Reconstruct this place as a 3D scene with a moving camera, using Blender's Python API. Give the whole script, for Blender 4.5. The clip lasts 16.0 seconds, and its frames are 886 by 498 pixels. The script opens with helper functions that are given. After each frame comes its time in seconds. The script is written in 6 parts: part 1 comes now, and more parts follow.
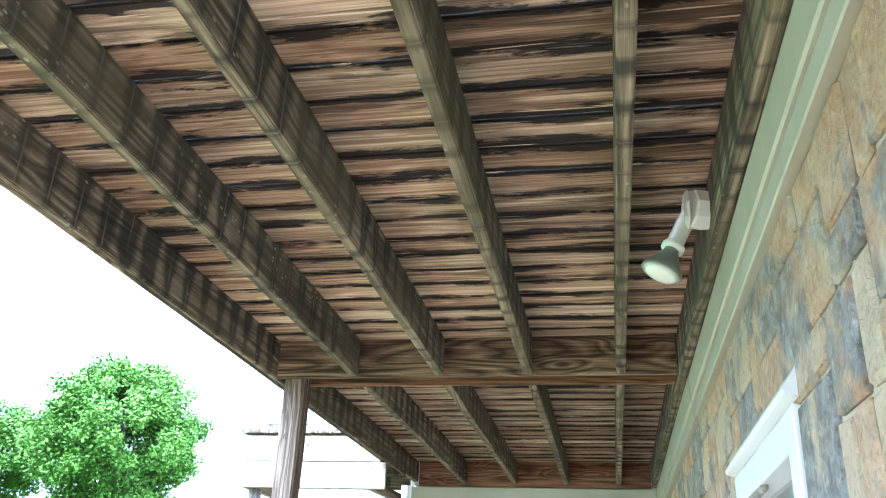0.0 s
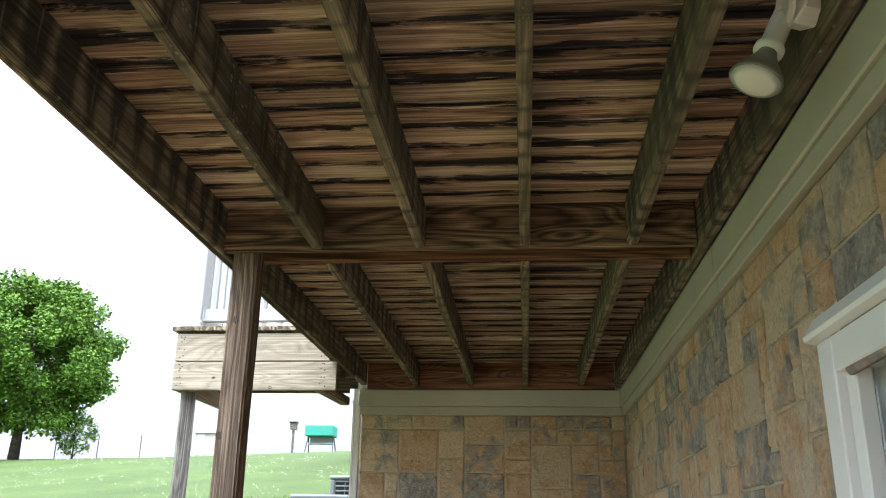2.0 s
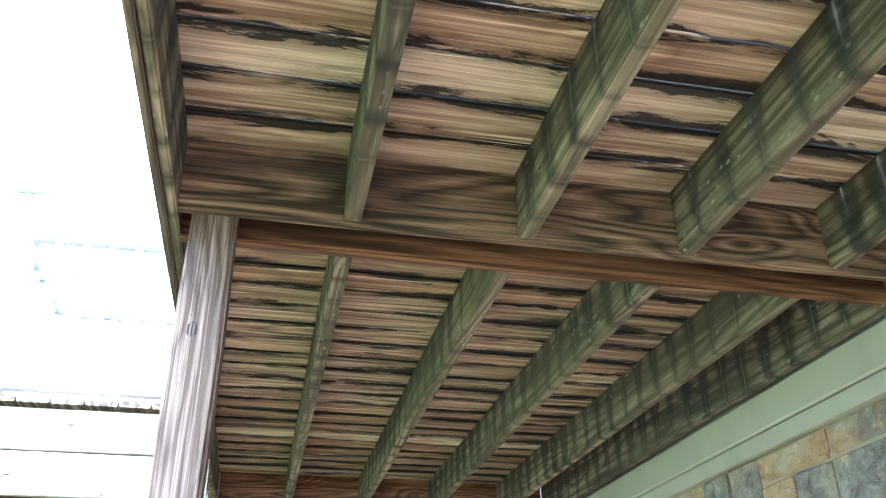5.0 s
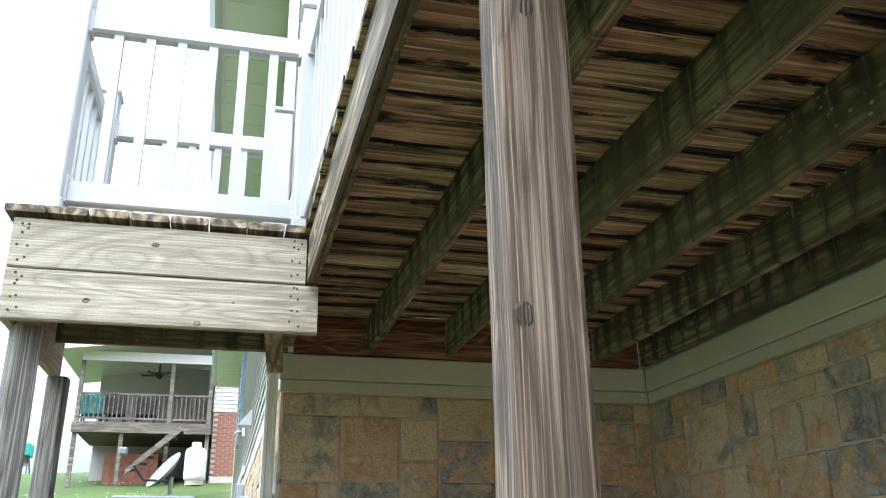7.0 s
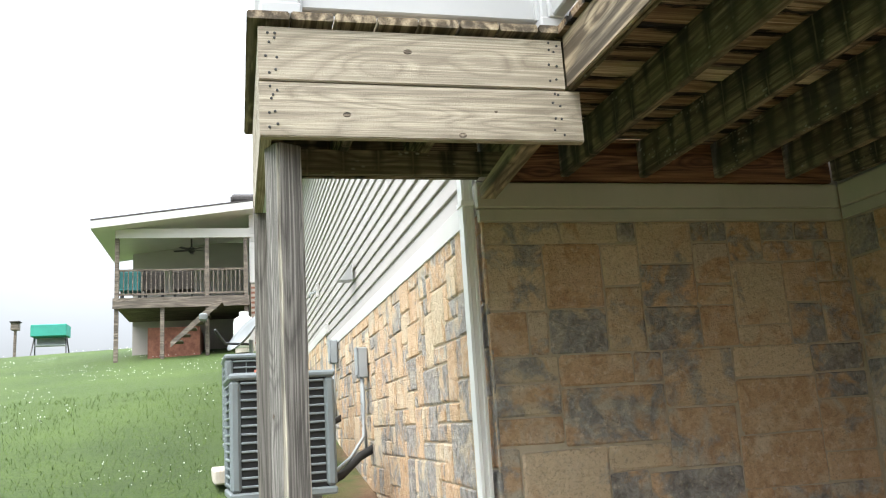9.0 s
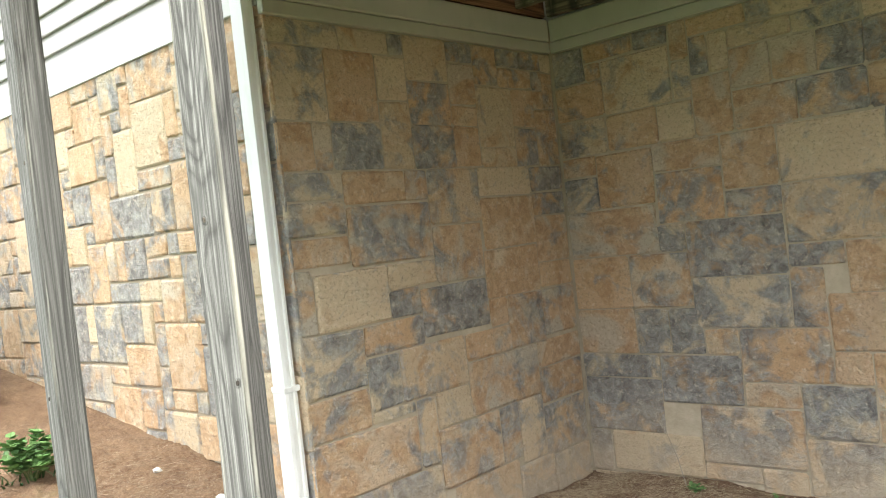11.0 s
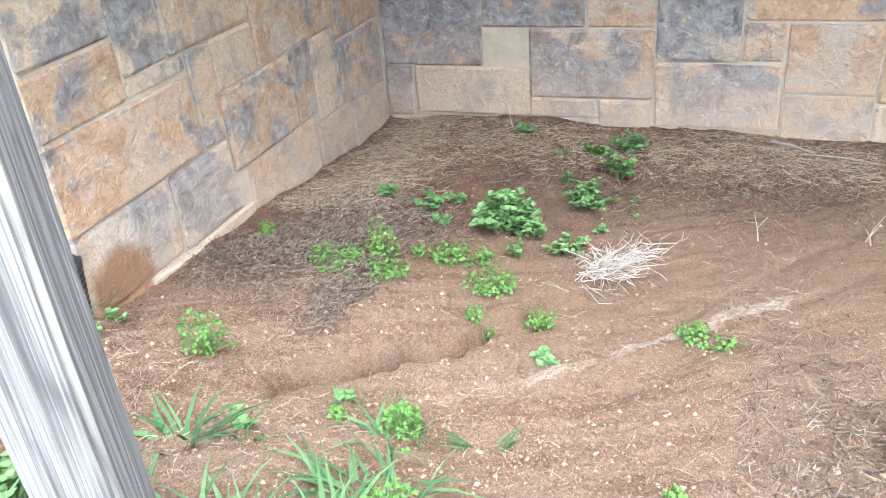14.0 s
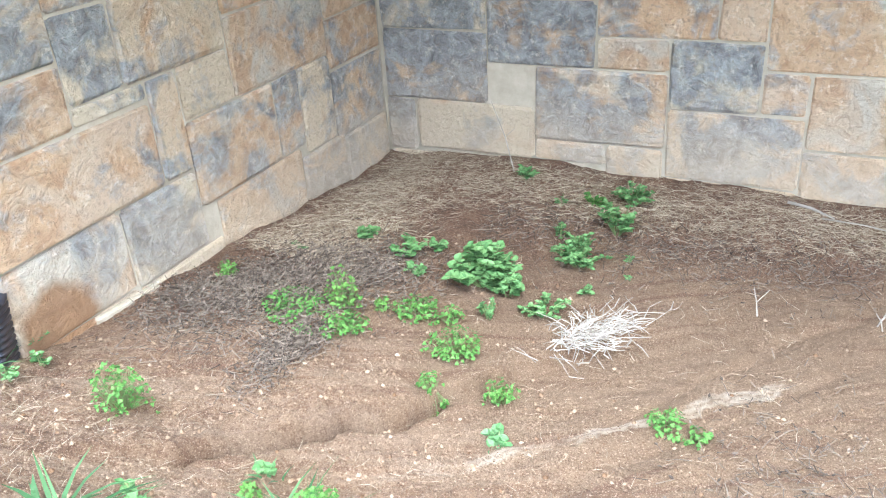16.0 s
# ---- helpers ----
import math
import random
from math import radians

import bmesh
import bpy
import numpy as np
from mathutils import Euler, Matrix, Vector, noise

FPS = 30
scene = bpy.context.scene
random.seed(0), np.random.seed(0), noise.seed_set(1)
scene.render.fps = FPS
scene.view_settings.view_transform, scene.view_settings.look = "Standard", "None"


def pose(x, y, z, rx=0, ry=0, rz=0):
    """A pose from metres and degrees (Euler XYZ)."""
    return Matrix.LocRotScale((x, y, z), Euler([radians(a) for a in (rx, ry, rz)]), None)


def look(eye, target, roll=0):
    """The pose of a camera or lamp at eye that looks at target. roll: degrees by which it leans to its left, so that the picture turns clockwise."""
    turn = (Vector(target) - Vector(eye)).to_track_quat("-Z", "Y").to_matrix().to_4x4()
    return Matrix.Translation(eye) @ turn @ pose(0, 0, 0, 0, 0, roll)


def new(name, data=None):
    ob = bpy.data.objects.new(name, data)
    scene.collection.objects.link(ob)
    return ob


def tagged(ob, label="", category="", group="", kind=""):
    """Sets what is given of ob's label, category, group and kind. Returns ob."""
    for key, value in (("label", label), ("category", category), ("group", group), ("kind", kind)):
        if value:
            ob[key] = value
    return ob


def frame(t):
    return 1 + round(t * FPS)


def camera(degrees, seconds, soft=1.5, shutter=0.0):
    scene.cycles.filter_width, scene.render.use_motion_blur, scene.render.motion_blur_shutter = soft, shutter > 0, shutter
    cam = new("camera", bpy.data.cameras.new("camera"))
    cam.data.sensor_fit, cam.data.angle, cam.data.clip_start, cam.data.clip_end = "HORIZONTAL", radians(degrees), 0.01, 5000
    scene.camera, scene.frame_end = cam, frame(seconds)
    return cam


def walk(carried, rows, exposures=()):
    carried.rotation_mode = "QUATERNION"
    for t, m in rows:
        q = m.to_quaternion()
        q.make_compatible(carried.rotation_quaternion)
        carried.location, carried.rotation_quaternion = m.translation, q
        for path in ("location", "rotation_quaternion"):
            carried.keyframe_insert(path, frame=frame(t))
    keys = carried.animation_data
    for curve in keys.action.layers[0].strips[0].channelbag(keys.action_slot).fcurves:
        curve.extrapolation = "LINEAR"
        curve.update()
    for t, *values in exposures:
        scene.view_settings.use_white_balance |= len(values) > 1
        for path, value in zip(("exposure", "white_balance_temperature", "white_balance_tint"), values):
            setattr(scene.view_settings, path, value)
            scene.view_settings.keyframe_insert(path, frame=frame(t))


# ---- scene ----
cam = camera(55.6, 16.0, soft=1.1)
PATH = [
    (0, (0.223, 0.241, 1.359), (-0.148, 2.03, 2.174), 2.6),
    (0.5, (0.193, 0.302, 1.333), (-0.211, 2.143, 2.003), 2.9),
    (1, (0.082, 0.459, 1.327), (-0.326, 2.315, 1.953), 3.2),
    (1.5, (-0.042, 0.628, 1.345), (-0.39, 2.5, 1.955), 2.0),
    (2, (-0.137, 0.845, 1.336), (-0.324, 2.728, 1.983), 1.0),
    (2.5, (-0.227, 1.126, 1.384), (-0.245, 2.966, 2.168), 0.3),
    (3, (-0.376, 1.363, 1.397), (-0.289, 3.176, 2.237), 0.8),
    (3.5, (-0.608, 1.614, 1.425), (-0.379, 3.379, 2.338), 2.0),
    (4, (-0.76, 1.828, 1.412), (-0.518, 3.582, 2.342), 2.0),
    (4.2, (-0.821, 1.932, 1.417), (-0.56, 3.666, 2.379), 1.6),
    (6.3, (-1.452, 2.834, 1.468), (-0.945, 4.551, 2.36), -2.2),
    (6.5, (-1.49, 2.932, 1.449), (-0.973, 4.656, 2.321), -2.1),
    (7, (-1.625, 3.056, 1.4), (-1.154, 4.869, 2.104), -0.8),
    (7.5, (-1.832, 3.125, 1.375), (-1.355, 4.986, 1.93), -1.7),
    (8, (-2.056, 3.227, 1.314), (-1.607, 5.125, 1.758), -2.3),
    (8.2, (-2.122, 3.313, 1.288), (-1.693, 5.216, 1.726), -3.0),
    (10.3, (-3.164, 4.075, 1.337), (-2.162, 5.794, 1.542), -5.7),
    (10.5, (-3.247, 4.224, 1.329), (-2.09, 5.847, 1.496), -5.7),
    (11, (-3.418, 4.497, 1.263), (-1.944, 5.848, 1.224), -6.3),
    (11.2, (-3.477, 4.601, 1.247), (-1.918, 5.844, 1.095), -6.3),
    (11.5, (-3.51, 4.708, 1.221), (-1.884, 5.824, 0.891), -5.9),
    (11.6, (-3.511, 4.761, 1.222), (-1.865, 5.828, 0.832), -6.0),
    (12, (-3.423, 4.972, 1.16), (-1.732, 5.87, 0.582), -6.1),
    (12.5, (-3.234, 5.202, 1.133), (-1.592, 5.979, 0.295), -6.0),
    (13, (-3.055, 5.416, 1.135), (-1.434, 6.146, 0.218), -6.0),
    (13.5, (-2.951, 5.538, 1.153), (-1.341, 6.223, 0.182), -5.5),
    (14, (-2.799, 5.547, 1.164), (-1.19, 6.234, 0.195), -5.7),
    (14.5, (-2.65, 5.491, 1.153), (-1.065, 6.292, 0.234), -4.4),
    (15, (-2.585, 5.439, 1.137), (-1.037, 6.323, 0.229), -3.4),
    (15.5, (-2.537, 5.434, 1.16), (-0.987, 6.318, 0.256), -3.3),
    (16, (-2.496, 5.403, 1.149), (-0.914, 6.206, 0.226), -4.0),
]
EXPOSURES = [(0, 3.95, 4950, 7), (0.5, 2.9, 5250, 4), (1.0, 2.0, 5250, 3), (1.5, 1.98, 5800, 6), (2.0, 2.25, 6400, 10), (2.5, 3.1, 6600, 12), (3.0, 3.8, 5600, 12), (3.5, 4.45, 4750, 13), (4.2, 4.5, 4650, 14),
             (6.3, 2.35, 6000, 8), (7.0, 2.1, 6050, 8), (8.2, 1.85, 6400, 9), (10.3, 1.8, 7350, 8), (11.0, 2.18, 6900, 6), (11.6, 2.4, 6500, 9), (12.5, 2.58, 6150, 14), (13.5, 2.72, 6000, 15), (14.0, 2.95, 5850, 13), (16.0, 3.1, 5550, 6)]
walk(cam, [(t, look(eye, target, roll)) for t, eye, target, roll in PATH], EXPOSURES)

# ---- light ----
world = bpy.data.worlds.new("overcast_sky")
scene.world = world
world.use_nodes = True
wn, wl = world.node_tree.nodes, world.node_tree.links
wn.clear()
sky = wn.new("ShaderNodeTexSky")
sky.sky_type, sky.sun_disc = "NISHITA", False
sky.sun_elevation, sky.sun_rotation = radians(58), radians(215)
sky.dust_density, sky.air_density, sky.ozone_density = 4.0, 1.0, 1.0
grey = wn.new("ShaderNodeHueSaturation")
grey.inputs["Saturation"].default_value = 0.22
wl.new(sky.outputs[0], grey.inputs["Color"])
cloud_at = wn.new("ShaderNodeTexCoord")
cloud = wn.new("ShaderNodeTexNoise")
cloud.inputs["Scale"].default_value, cloud.inputs["Detail"].default_value = 2.2, 5.0
wl.new(cloud_at.outputs["Generated"], cloud.inputs["Vector"])
cloud_ramp = wn.new("ShaderNodeMapRange")
cloud_ramp.inputs["From Min"].default_value, cloud_ramp.inputs["From Max"].default_value = 0.3, 0.75
cloud_ramp.inputs["To Min"].default_value, cloud_ramp.inputs["To Max"].default_value = 0.82, 1.15
wl.new(cloud.outputs["Fac"], cloud_ramp.inputs["Value"])
veil = wn.new("ShaderNodeMixRGB")
veil.inputs["Fac"].default_value = 0.72
veil.inputs["Color2"].default_value = (8.2, 9.1, 10.4, 1)
wl.new(grey.outputs[0], veil.inputs["Color1"])
cloudy = wn.new("ShaderNodeMixRGB")
cloudy.blend_type, cloudy.inputs["Fac"].default_value = "MULTIPLY", 1.0
wl.new(veil.outputs[0], cloudy.inputs["Color1"])
wl.new(cloud_ramp.outputs[0], cloudy.inputs["Color2"])
up = wn.new("ShaderNodeSeparateXYZ")
wl.new(cloud_at.outputs["Generated"], up.inputs[0])
overhead = wn.new("ShaderNodeMapRange")
overhead.inputs["From Min"].default_value, overhead.inputs["From Max"].default_value = 0.0, 1.0
overhead.inputs["To Min"].default_value, overhead.inputs["To Max"].default_value = 0.25, 2.3
lift = wn.new("ShaderNodeMath")
lift.operation, lift.inputs[1].default_value = "POWER", 1.5
above = wn.new("ShaderNodeMath")
above.operation, above.inputs[1].default_value = "MAXIMUM", 0.0
wl.new(up.outputs["Z"], above.inputs[0])
wl.new(above.outputs[0], lift.inputs[0])
wl.new(lift.outputs[0], overhead.inputs["Value"])
graded = wn.new("ShaderNodeMixRGB")
graded.blend_type, graded.inputs["Fac"].default_value = "MULTIPLY", 1.0
wl.new(cloudy.outputs[0], graded.inputs["Color1"])
wl.new(overhead.outputs[0], graded.inputs["Color2"])
back = wn.new("ShaderNodeBackground")
back.inputs["Strength"].default_value = 0.115
wl.new(graded.outputs[0], back.inputs["Color"])
wl.new(back.outputs[0], wn.new("ShaderNodeOutputWorld").inputs["Surface"])

sun = new("sun", bpy.data.lights.new("sun", "SUN"))
sun.data.energy, sun.data.angle, sun.data.color = 0.6, radians(30), (1.0, 0.96, 0.9)
sun.matrix_basis = look((-30, -20, 52), (0, 0, 0))


# ---- materials ----
class Nodes:
    """A small writer of node materials."""

    def __init__(self, name, rough=0.8, metal=0.0):
        self.mat = bpy.data.materials.new(name)
        self.mat.use_nodes = True
        self.t = self.mat.node_tree
        self.b = self.t.nodes["Principled BSDF"]
        self.b.inputs["Roughness"].default_value = rough
        self.b.inputs["Metallic"].default_value = metal
        self.coord = self.t.nodes.new("ShaderNodeTexCoord").outputs["Object"]

    def put(self, socket, value):
        if isinstance(value, (int, float)):
            socket.default_value = value
        elif isinstance(value, tuple):
            socket.default_value = (*value, 1) if len(value) == 3 and socket.type == "RGBA" else value
        else:
            self.t.links.new(value, socket)

    def world(self):
        self.coord = self.t.nodes.new("ShaderNodeNewGeometry").outputs["Position"]
        return self

    def random(self):
        return self.t.nodes.new("ShaderNodeObjectInfo").outputs["Random"]

    def shifted(self, far=41.0):
        """Each piece takes its own part of the pattern."""
        r = self.math("MULTIPLY", self.random(), far)
        c = self.t.nodes.new("ShaderNodeCombineXYZ")
        for i in range(3):
            self.t.links.new(r, c.inputs[i])
        v = self.t.nodes.new("ShaderNodeVectorMath")
        v.operation = "ADD"
        self.t.links.new(self.coord, v.inputs[0])
        self.t.links.new(c.outputs[0], v.inputs[1])
        self.coord = v.outputs[0]
        return self

    def noise(self, scale, detail=4.0, rough=0.6, distort=0.0):
        m = self.t.nodes.new("ShaderNodeMapping")
        self.t.links.new(self.coord, m.inputs["Vector"])
        m.inputs["Scale"].default_value = scale if isinstance(scale, tuple) else (scale,) * 3
        n = self.t.nodes.new("ShaderNodeTexNoise")
        n.inputs["Scale"].default_value, n.inputs["Detail"].default_value = 1.0, detail
        n.inputs["Roughness"].default_value, n.inputs["Distortion"].default_value = rough, distort
        self.t.links.new(m.outputs[0], n.inputs["Vector"])
        return n.outputs["Fac"]

    def voronoi(self, scale, feature="F1"):
        m = self.t.nodes.new("ShaderNodeMapping")
        self.t.links.new(self.coord, m.inputs["Vector"])
        m.inputs["Scale"].default_value = scale if isinstance(scale, tuple) else (scale,) * 3
        n = self.t.nodes.new("ShaderNodeTexVoronoi")
        n.feature, n.inputs["Scale"].default_value = feature, 1.0
        self.t.links.new(m.outputs[0], n.inputs["Vector"])
        return n.outputs["Distance"]

    def rings(self, scale, distort=6.0):
        m = self.t.nodes.new("ShaderNodeMapping")
        self.t.links.new(self.coord, m.inputs["Vector"])
        m.inputs["Scale"].default_value = scale
        n = self.t.nodes.new("ShaderNodeTexWave")
        n.wave_type, n.bands_direction = "BANDS", "Z"
        n.inputs["Scale"].default_value, n.inputs["Distortion"].default_value = 1.0, distort
        n.inputs["Detail"].default_value, n.inputs["Detail Scale"].default_value = 2.0, 0.7
        self.t.links.new(m.outputs[0], n.inputs["Vector"])
        return n.outputs["Fac"]

    def ramp(self, fac, *stops):
        r = self.t.nodes.new("ShaderNodeValToRGB")
        e = r.color_ramp.elements
        while len(e) < len(stops):
            e.new(0.5)
        for el, (p, c) in zip(e, stops):
            el.position = p
            el.color = (c, c, c, 1) if isinstance(c, (int, float)) else (*c, 1)
        self.put(r.inputs["Fac"], fac)
        return r.outputs["Color"]

    def mix(self, fac, a, b, kind="MIX"):
        n = self.t.nodes.new("ShaderNodeMixRGB")
        n.blend_type = kind
        for s, v in zip(n.inputs, (fac, a, b)):
            self.put(s, v)
        return n.outputs[0]

    def math(self, op, a, b=0.0):
        n = self.t.nodes.new("ShaderNodeMath")
        n.operation = op
        self.put(n.inputs[0], a)
        self.put(n.inputs[1], b)
        return n.outputs[0]

    def axis(self, i):
        n = self.t.nodes.new("ShaderNodeSeparateXYZ")
        self.t.links.new(self.coord, n.inputs[0])
        return n.outputs[i]

    def done(self, color, bump=None, strength=0.3, distance=0.01, rough=None):
        self.put(self.b.inputs["Base Color"], color)
        if bump is not None:
            n = self.t.nodes.new("ShaderNodeBump")
            n.inputs["Strength"].default_value, n.inputs["Distance"].default_value = strength, distance
            self.t.links.new(bump, n.inputs["Height"])
            self.t.links.new(n.outputs[0], self.b.inputs["Normal"])
        if rough is not None:
            self.put(self.b.inputs["Roughness"], rough)
        return self.mat


def wood(name, dark, mid, light, stain, low=0.45, high=0.6, drips=None, grain=64.0, moss=None, across=7.0, knots=0.0, edge=0.0, worn=(0.6, 0.55, 0.45), rings=9.0, tints=None, lichen=None, soak=0.0, ringed=0.3, line=1.0):
    """Weathered timber: grain along the piece, broad stains, here and there streaks across from dripping water."""
    n = Nodes(name, 0.85)
    n.b.inputs["Specular IOR Level"].default_value = 0.2
    rim_y, rim_z = n.math("ABSOLUTE", n.axis(1)), n.math("ABSOLUTE", n.axis(2))
    run, rise = n.axis(0), n.axis(2)
    n.shifted()
    fine = n.noise((1.3, grain, grain), 6.0, 0.72, 0.4)
    broad = n.noise((0.8, across, across), 5.0, 0.66, 0.8)
    k = n.voronoi((2.6, 7.0, 7.0))
    swirl = n.math("ADD", n.math("MULTIPLY", n.noise((0.45, 5.0, 5.0), 2.0, 0.4, 0.3), rings), n.math("MULTIPLY", n.ramp(k, (0.0, 1.0), (0.4, 0.0)), 2.2 * min(1.0, knots)))
    ring = n.math("PINGPONG", swirl, 0.5)
    col = n.ramp(n.math("ADD", n.math("MULTIPLY", fine, 0.8), n.math("MULTIPLY", ring, ringed)), (0.4, dark), (0.53, mid), (0.66, light))
    col = n.mix(n.ramp(broad, (low, 0.0), (high, 0.92)), col, n.mix(0.25, stain, col))
    col = n.mix(n.math("MULTIPLY", n.ramp(ring, (0.0, line), (0.16, 0.0)), n.ramp(fine, (0.4, 0.75), (0.62, 0.2))), col, tuple(0.55 * v for v in dark))
    if soak:
        wet = n.math("ADD", n.math("MULTIPLY", rim_y, 1 / soak), n.math("MULTIPLY", n.math("SUBTRACT", n.noise((2.4, 16.0, 16.0), 6.0, 0.74, 0.5), 0.5), 3.0))
        wet = n.math("ADD", wet, n.math("MULTIPLY", n.math("SUBTRACT", n.noise((1.9, 2.0, 2.0), 3.0, 0.6, 0.4), 0.5), 1.5))
        col = n.mix(n.ramp(wet, (0.4, 0.0), (0.75, 0.55)), col, n.mix(0.5, stain, dark))
        col = n.mix(n.ramp(wet, (0.7, 0.0), (0.82, 0.95)), col, stain)
        torn = n.math("MULTIPLY", n.ramp(n.noise((2.2, 70.0, 70.0), 2.0, 0.5, 0.3), (0.66, 0.0), (0.69, 0.85)), n.ramp(n.noise((1.1, 4.0, 4.0), 2.0), (0.45, 0.0), (0.55, 1.0)))
        col = n.mix(torn, col, worn)
    if knots:
        col = n.mix(n.ramp(k, (0.03 * knots, 0.95), (0.075 * knots, 0.55), (0.13 * knots, 0.0)), col, n.mix(0.5, dark, stain))
    if tints:
        col = n.mix(1.0, col, n.ramp(n.random(), *tints), "MULTIPLY")
    if edge:
        near = n.math("ADD", n.math("MINIMUM", rim_y, rim_z), n.math("MULTIPLY", n.math("SUBTRACT", n.noise((2.0, 20.0, 20.0), 3.0), 0.5), edge * 0.7))
        col = n.mix(n.ramp(n.math("MULTIPLY", near, 1 / edge), (0.8, 0.0), (0.95, 0.85)), col, n.mix(fine, tuple(0.55 * v for v in worn), worn))
    if drips:
        # water runs down from each joint between the boards: a dark tongue with a pale line in it
        d = n.math("PINGPONG", n.math("ADD", run, n.math("MULTIPLY", n.math("SUBTRACT", n.noise((9.0, 1.0, 7.0), 4.0, 0.7), 0.5), 0.06)), 0.07125)
        d = n.math("SUBTRACT", d, n.math("ADD", n.math("MULTIPLY", rise, 0.16), n.math("MULTIPLY", n.math("SUBTRACT", n.noise((2.4, 0.4, 0.4), 2.0), 0.45), 0.13)))
        col = n.mix(n.ramp(n.math("MULTIPLY", d, 10.0), (0.1, 0.82), (0.38, 0.0)), col, drips)
        line_at = n.math("PINGPONG", n.math("ADD", run, n.math("MULTIPLY", n.math("SUBTRACT", n.noise((20.0, 1.0, 14.0), 2.0), 0.5), 0.008)), 0.07125)
        col = n.mix(n.math("MULTIPLY", n.ramp(n.math("MULTIPLY", line_at, 100.0), (0.15, 0.5), (0.6, 0.0)), n.ramp(n.noise((3.0, 1.0, 6.0), 2.0), (0.45, 0.0), (0.6, 1.0))), col, mid)
    if moss:
        g = n.noise((1.3, 3.0, 3.0), 3.0)
        col = n.mix(n.ramp(g, (0.45, 0.0), (0.65, 0.65)), col, moss)
    if lichen:
        spots = n.math("MULTIPLY", n.ramp(n.voronoi((26.0, 44.0, 44.0)), (0.17, 1.0), (0.26, 0.0)), n.ramp(n.noise((3.0, 9.0, 9.0), 3.0), (0.53, 0.0), (0.62, 0.6)))
        col = n.mix(spots, col, lichen)
    return n.done(col, n.mix(0.25, fine, ring), 0.6, 0.005, n.ramp(fine, (0.3, 0.95), (0.7, 0.7)))


M = {}
BOARD_TINTS = ((0.0, (0.86, 0.92, 0.86)), (0.35, (1.0, 1.0, 1.0)), (0.6, (0.78, 0.7, 0.63)), (0.8, (1.0, 0.96, 0.9)), (1.0, (0.48, 0.44, 0.42)))
M["deck_board"] = wood("deck_board_wood", (0.228, 0.162, 0.108), (0.48, 0.39, 0.276), (0.864, 0.744, 0.564), (0.013, 0.013, 0.014), 0.54, 0.6, soak=0.068, grain=76.0, across=15.0, knots=0.5, rings=9.0, tints=BOARD_TINTS, worn=(0.78, 0.68, 0.53), ringed=0.2, line=0.6)
M["deck_board_pale"] = wood("pale_deck_board_wood", (0.384, 0.312, 0.216), (0.672, 0.576, 0.432), (0.9, 0.852, 0.66), (0.0216, 0.0204, 0.0204), 0.58, 0.64, soak=0.072, grain=76.0, across=14.0, knots=0.5, rings=9.0, tints=BOARD_TINTS, worn=(0.85, 0.77, 0.62), ringed=0.2, line=0.6)
M["joist"] = wood("joist_wood", (0.105, 0.088, 0.064), (0.24, 0.2, 0.142), (0.42, 0.35, 0.25), (0.035, 0.037, 0.033), 0.5, 0.62,
                  drips=(0.02, 0.0225, 0.021), moss=(0.11, 0.1, 0.062), lichen=(0.4, 0.41, 0.36), knots=0.6, rings=14.0)
M["beam"] = wood("beam_wood", (0.055, 0.04, 0.028), (0.19, 0.13, 0.085), (0.38, 0.27, 0.175), (0.03, 0.027, 0.024), 0.5, 0.62, knots=1.0, rings=22.0)
M["red_beam"] = wood("red_beam_wood", (0.075, 0.036, 0.018), (0.17, 0.085, 0.044), (0.29, 0.16, 0.085), (0.03, 0.019, 0.014), 0.5, 0.62, knots=0.8, rings=16.0)
M["post"] = wood("post_wood", (0.115, 0.085, 0.064), (0.3, 0.238, 0.19), (0.55, 0.46, 0.38), (0.04, 0.034, 0.03), 0.52, 0.6, grain=150.0, across=11.0, knots=1.8, rings=30.0, ringed=0.16, line=0.8)
M["grey_post"] = wood("grey_post_wood", (0.12, 0.114, 0.106), (0.29, 0.278, 0.258), (0.48, 0.458, 0.42), (0.17, 0.163, 0.153), 0.54, 0.72, grain=190.0, across=5.0, knots=1.6, edge=0.045, worn=(0.66, 0.62, 0.53), rings=36.0, ringed=0.14, line=0.85)
M["fascia"] = wood("fascia_wood", (0.28, 0.245, 0.195), (0.5, 0.445, 0.355), (0.6, 0.545, 0.44), (0.4, 0.355, 0.29), 0.52, 0.75, grain=130.0, knots=1.5, rings=26.0, ringed=0.14, line=0.5)
M["rim"] = wood("rim_wood", (0.12, 0.095, 0.068), (0.33, 0.265, 0.185), (0.52, 0.44, 0.32), (0.06, 0.053, 0.046), 0.49, 0.58, grain=28.0, knots=0.8)
M["knot"] = wood("knot_wood", (0.05, 0.042, 0.036), (0.16, 0.13, 0.1), (0.3, 0.25, 0.2), (0.04, 0.034, 0.03), grain=240.0, rings=60.0)
M["far_wood"] = wood("neighbour_wood", (0.12, 0.1, 0.085), (0.24, 0.2, 0.165), (0.32, 0.28, 0.24), (0.09, 0.08, 0.07))


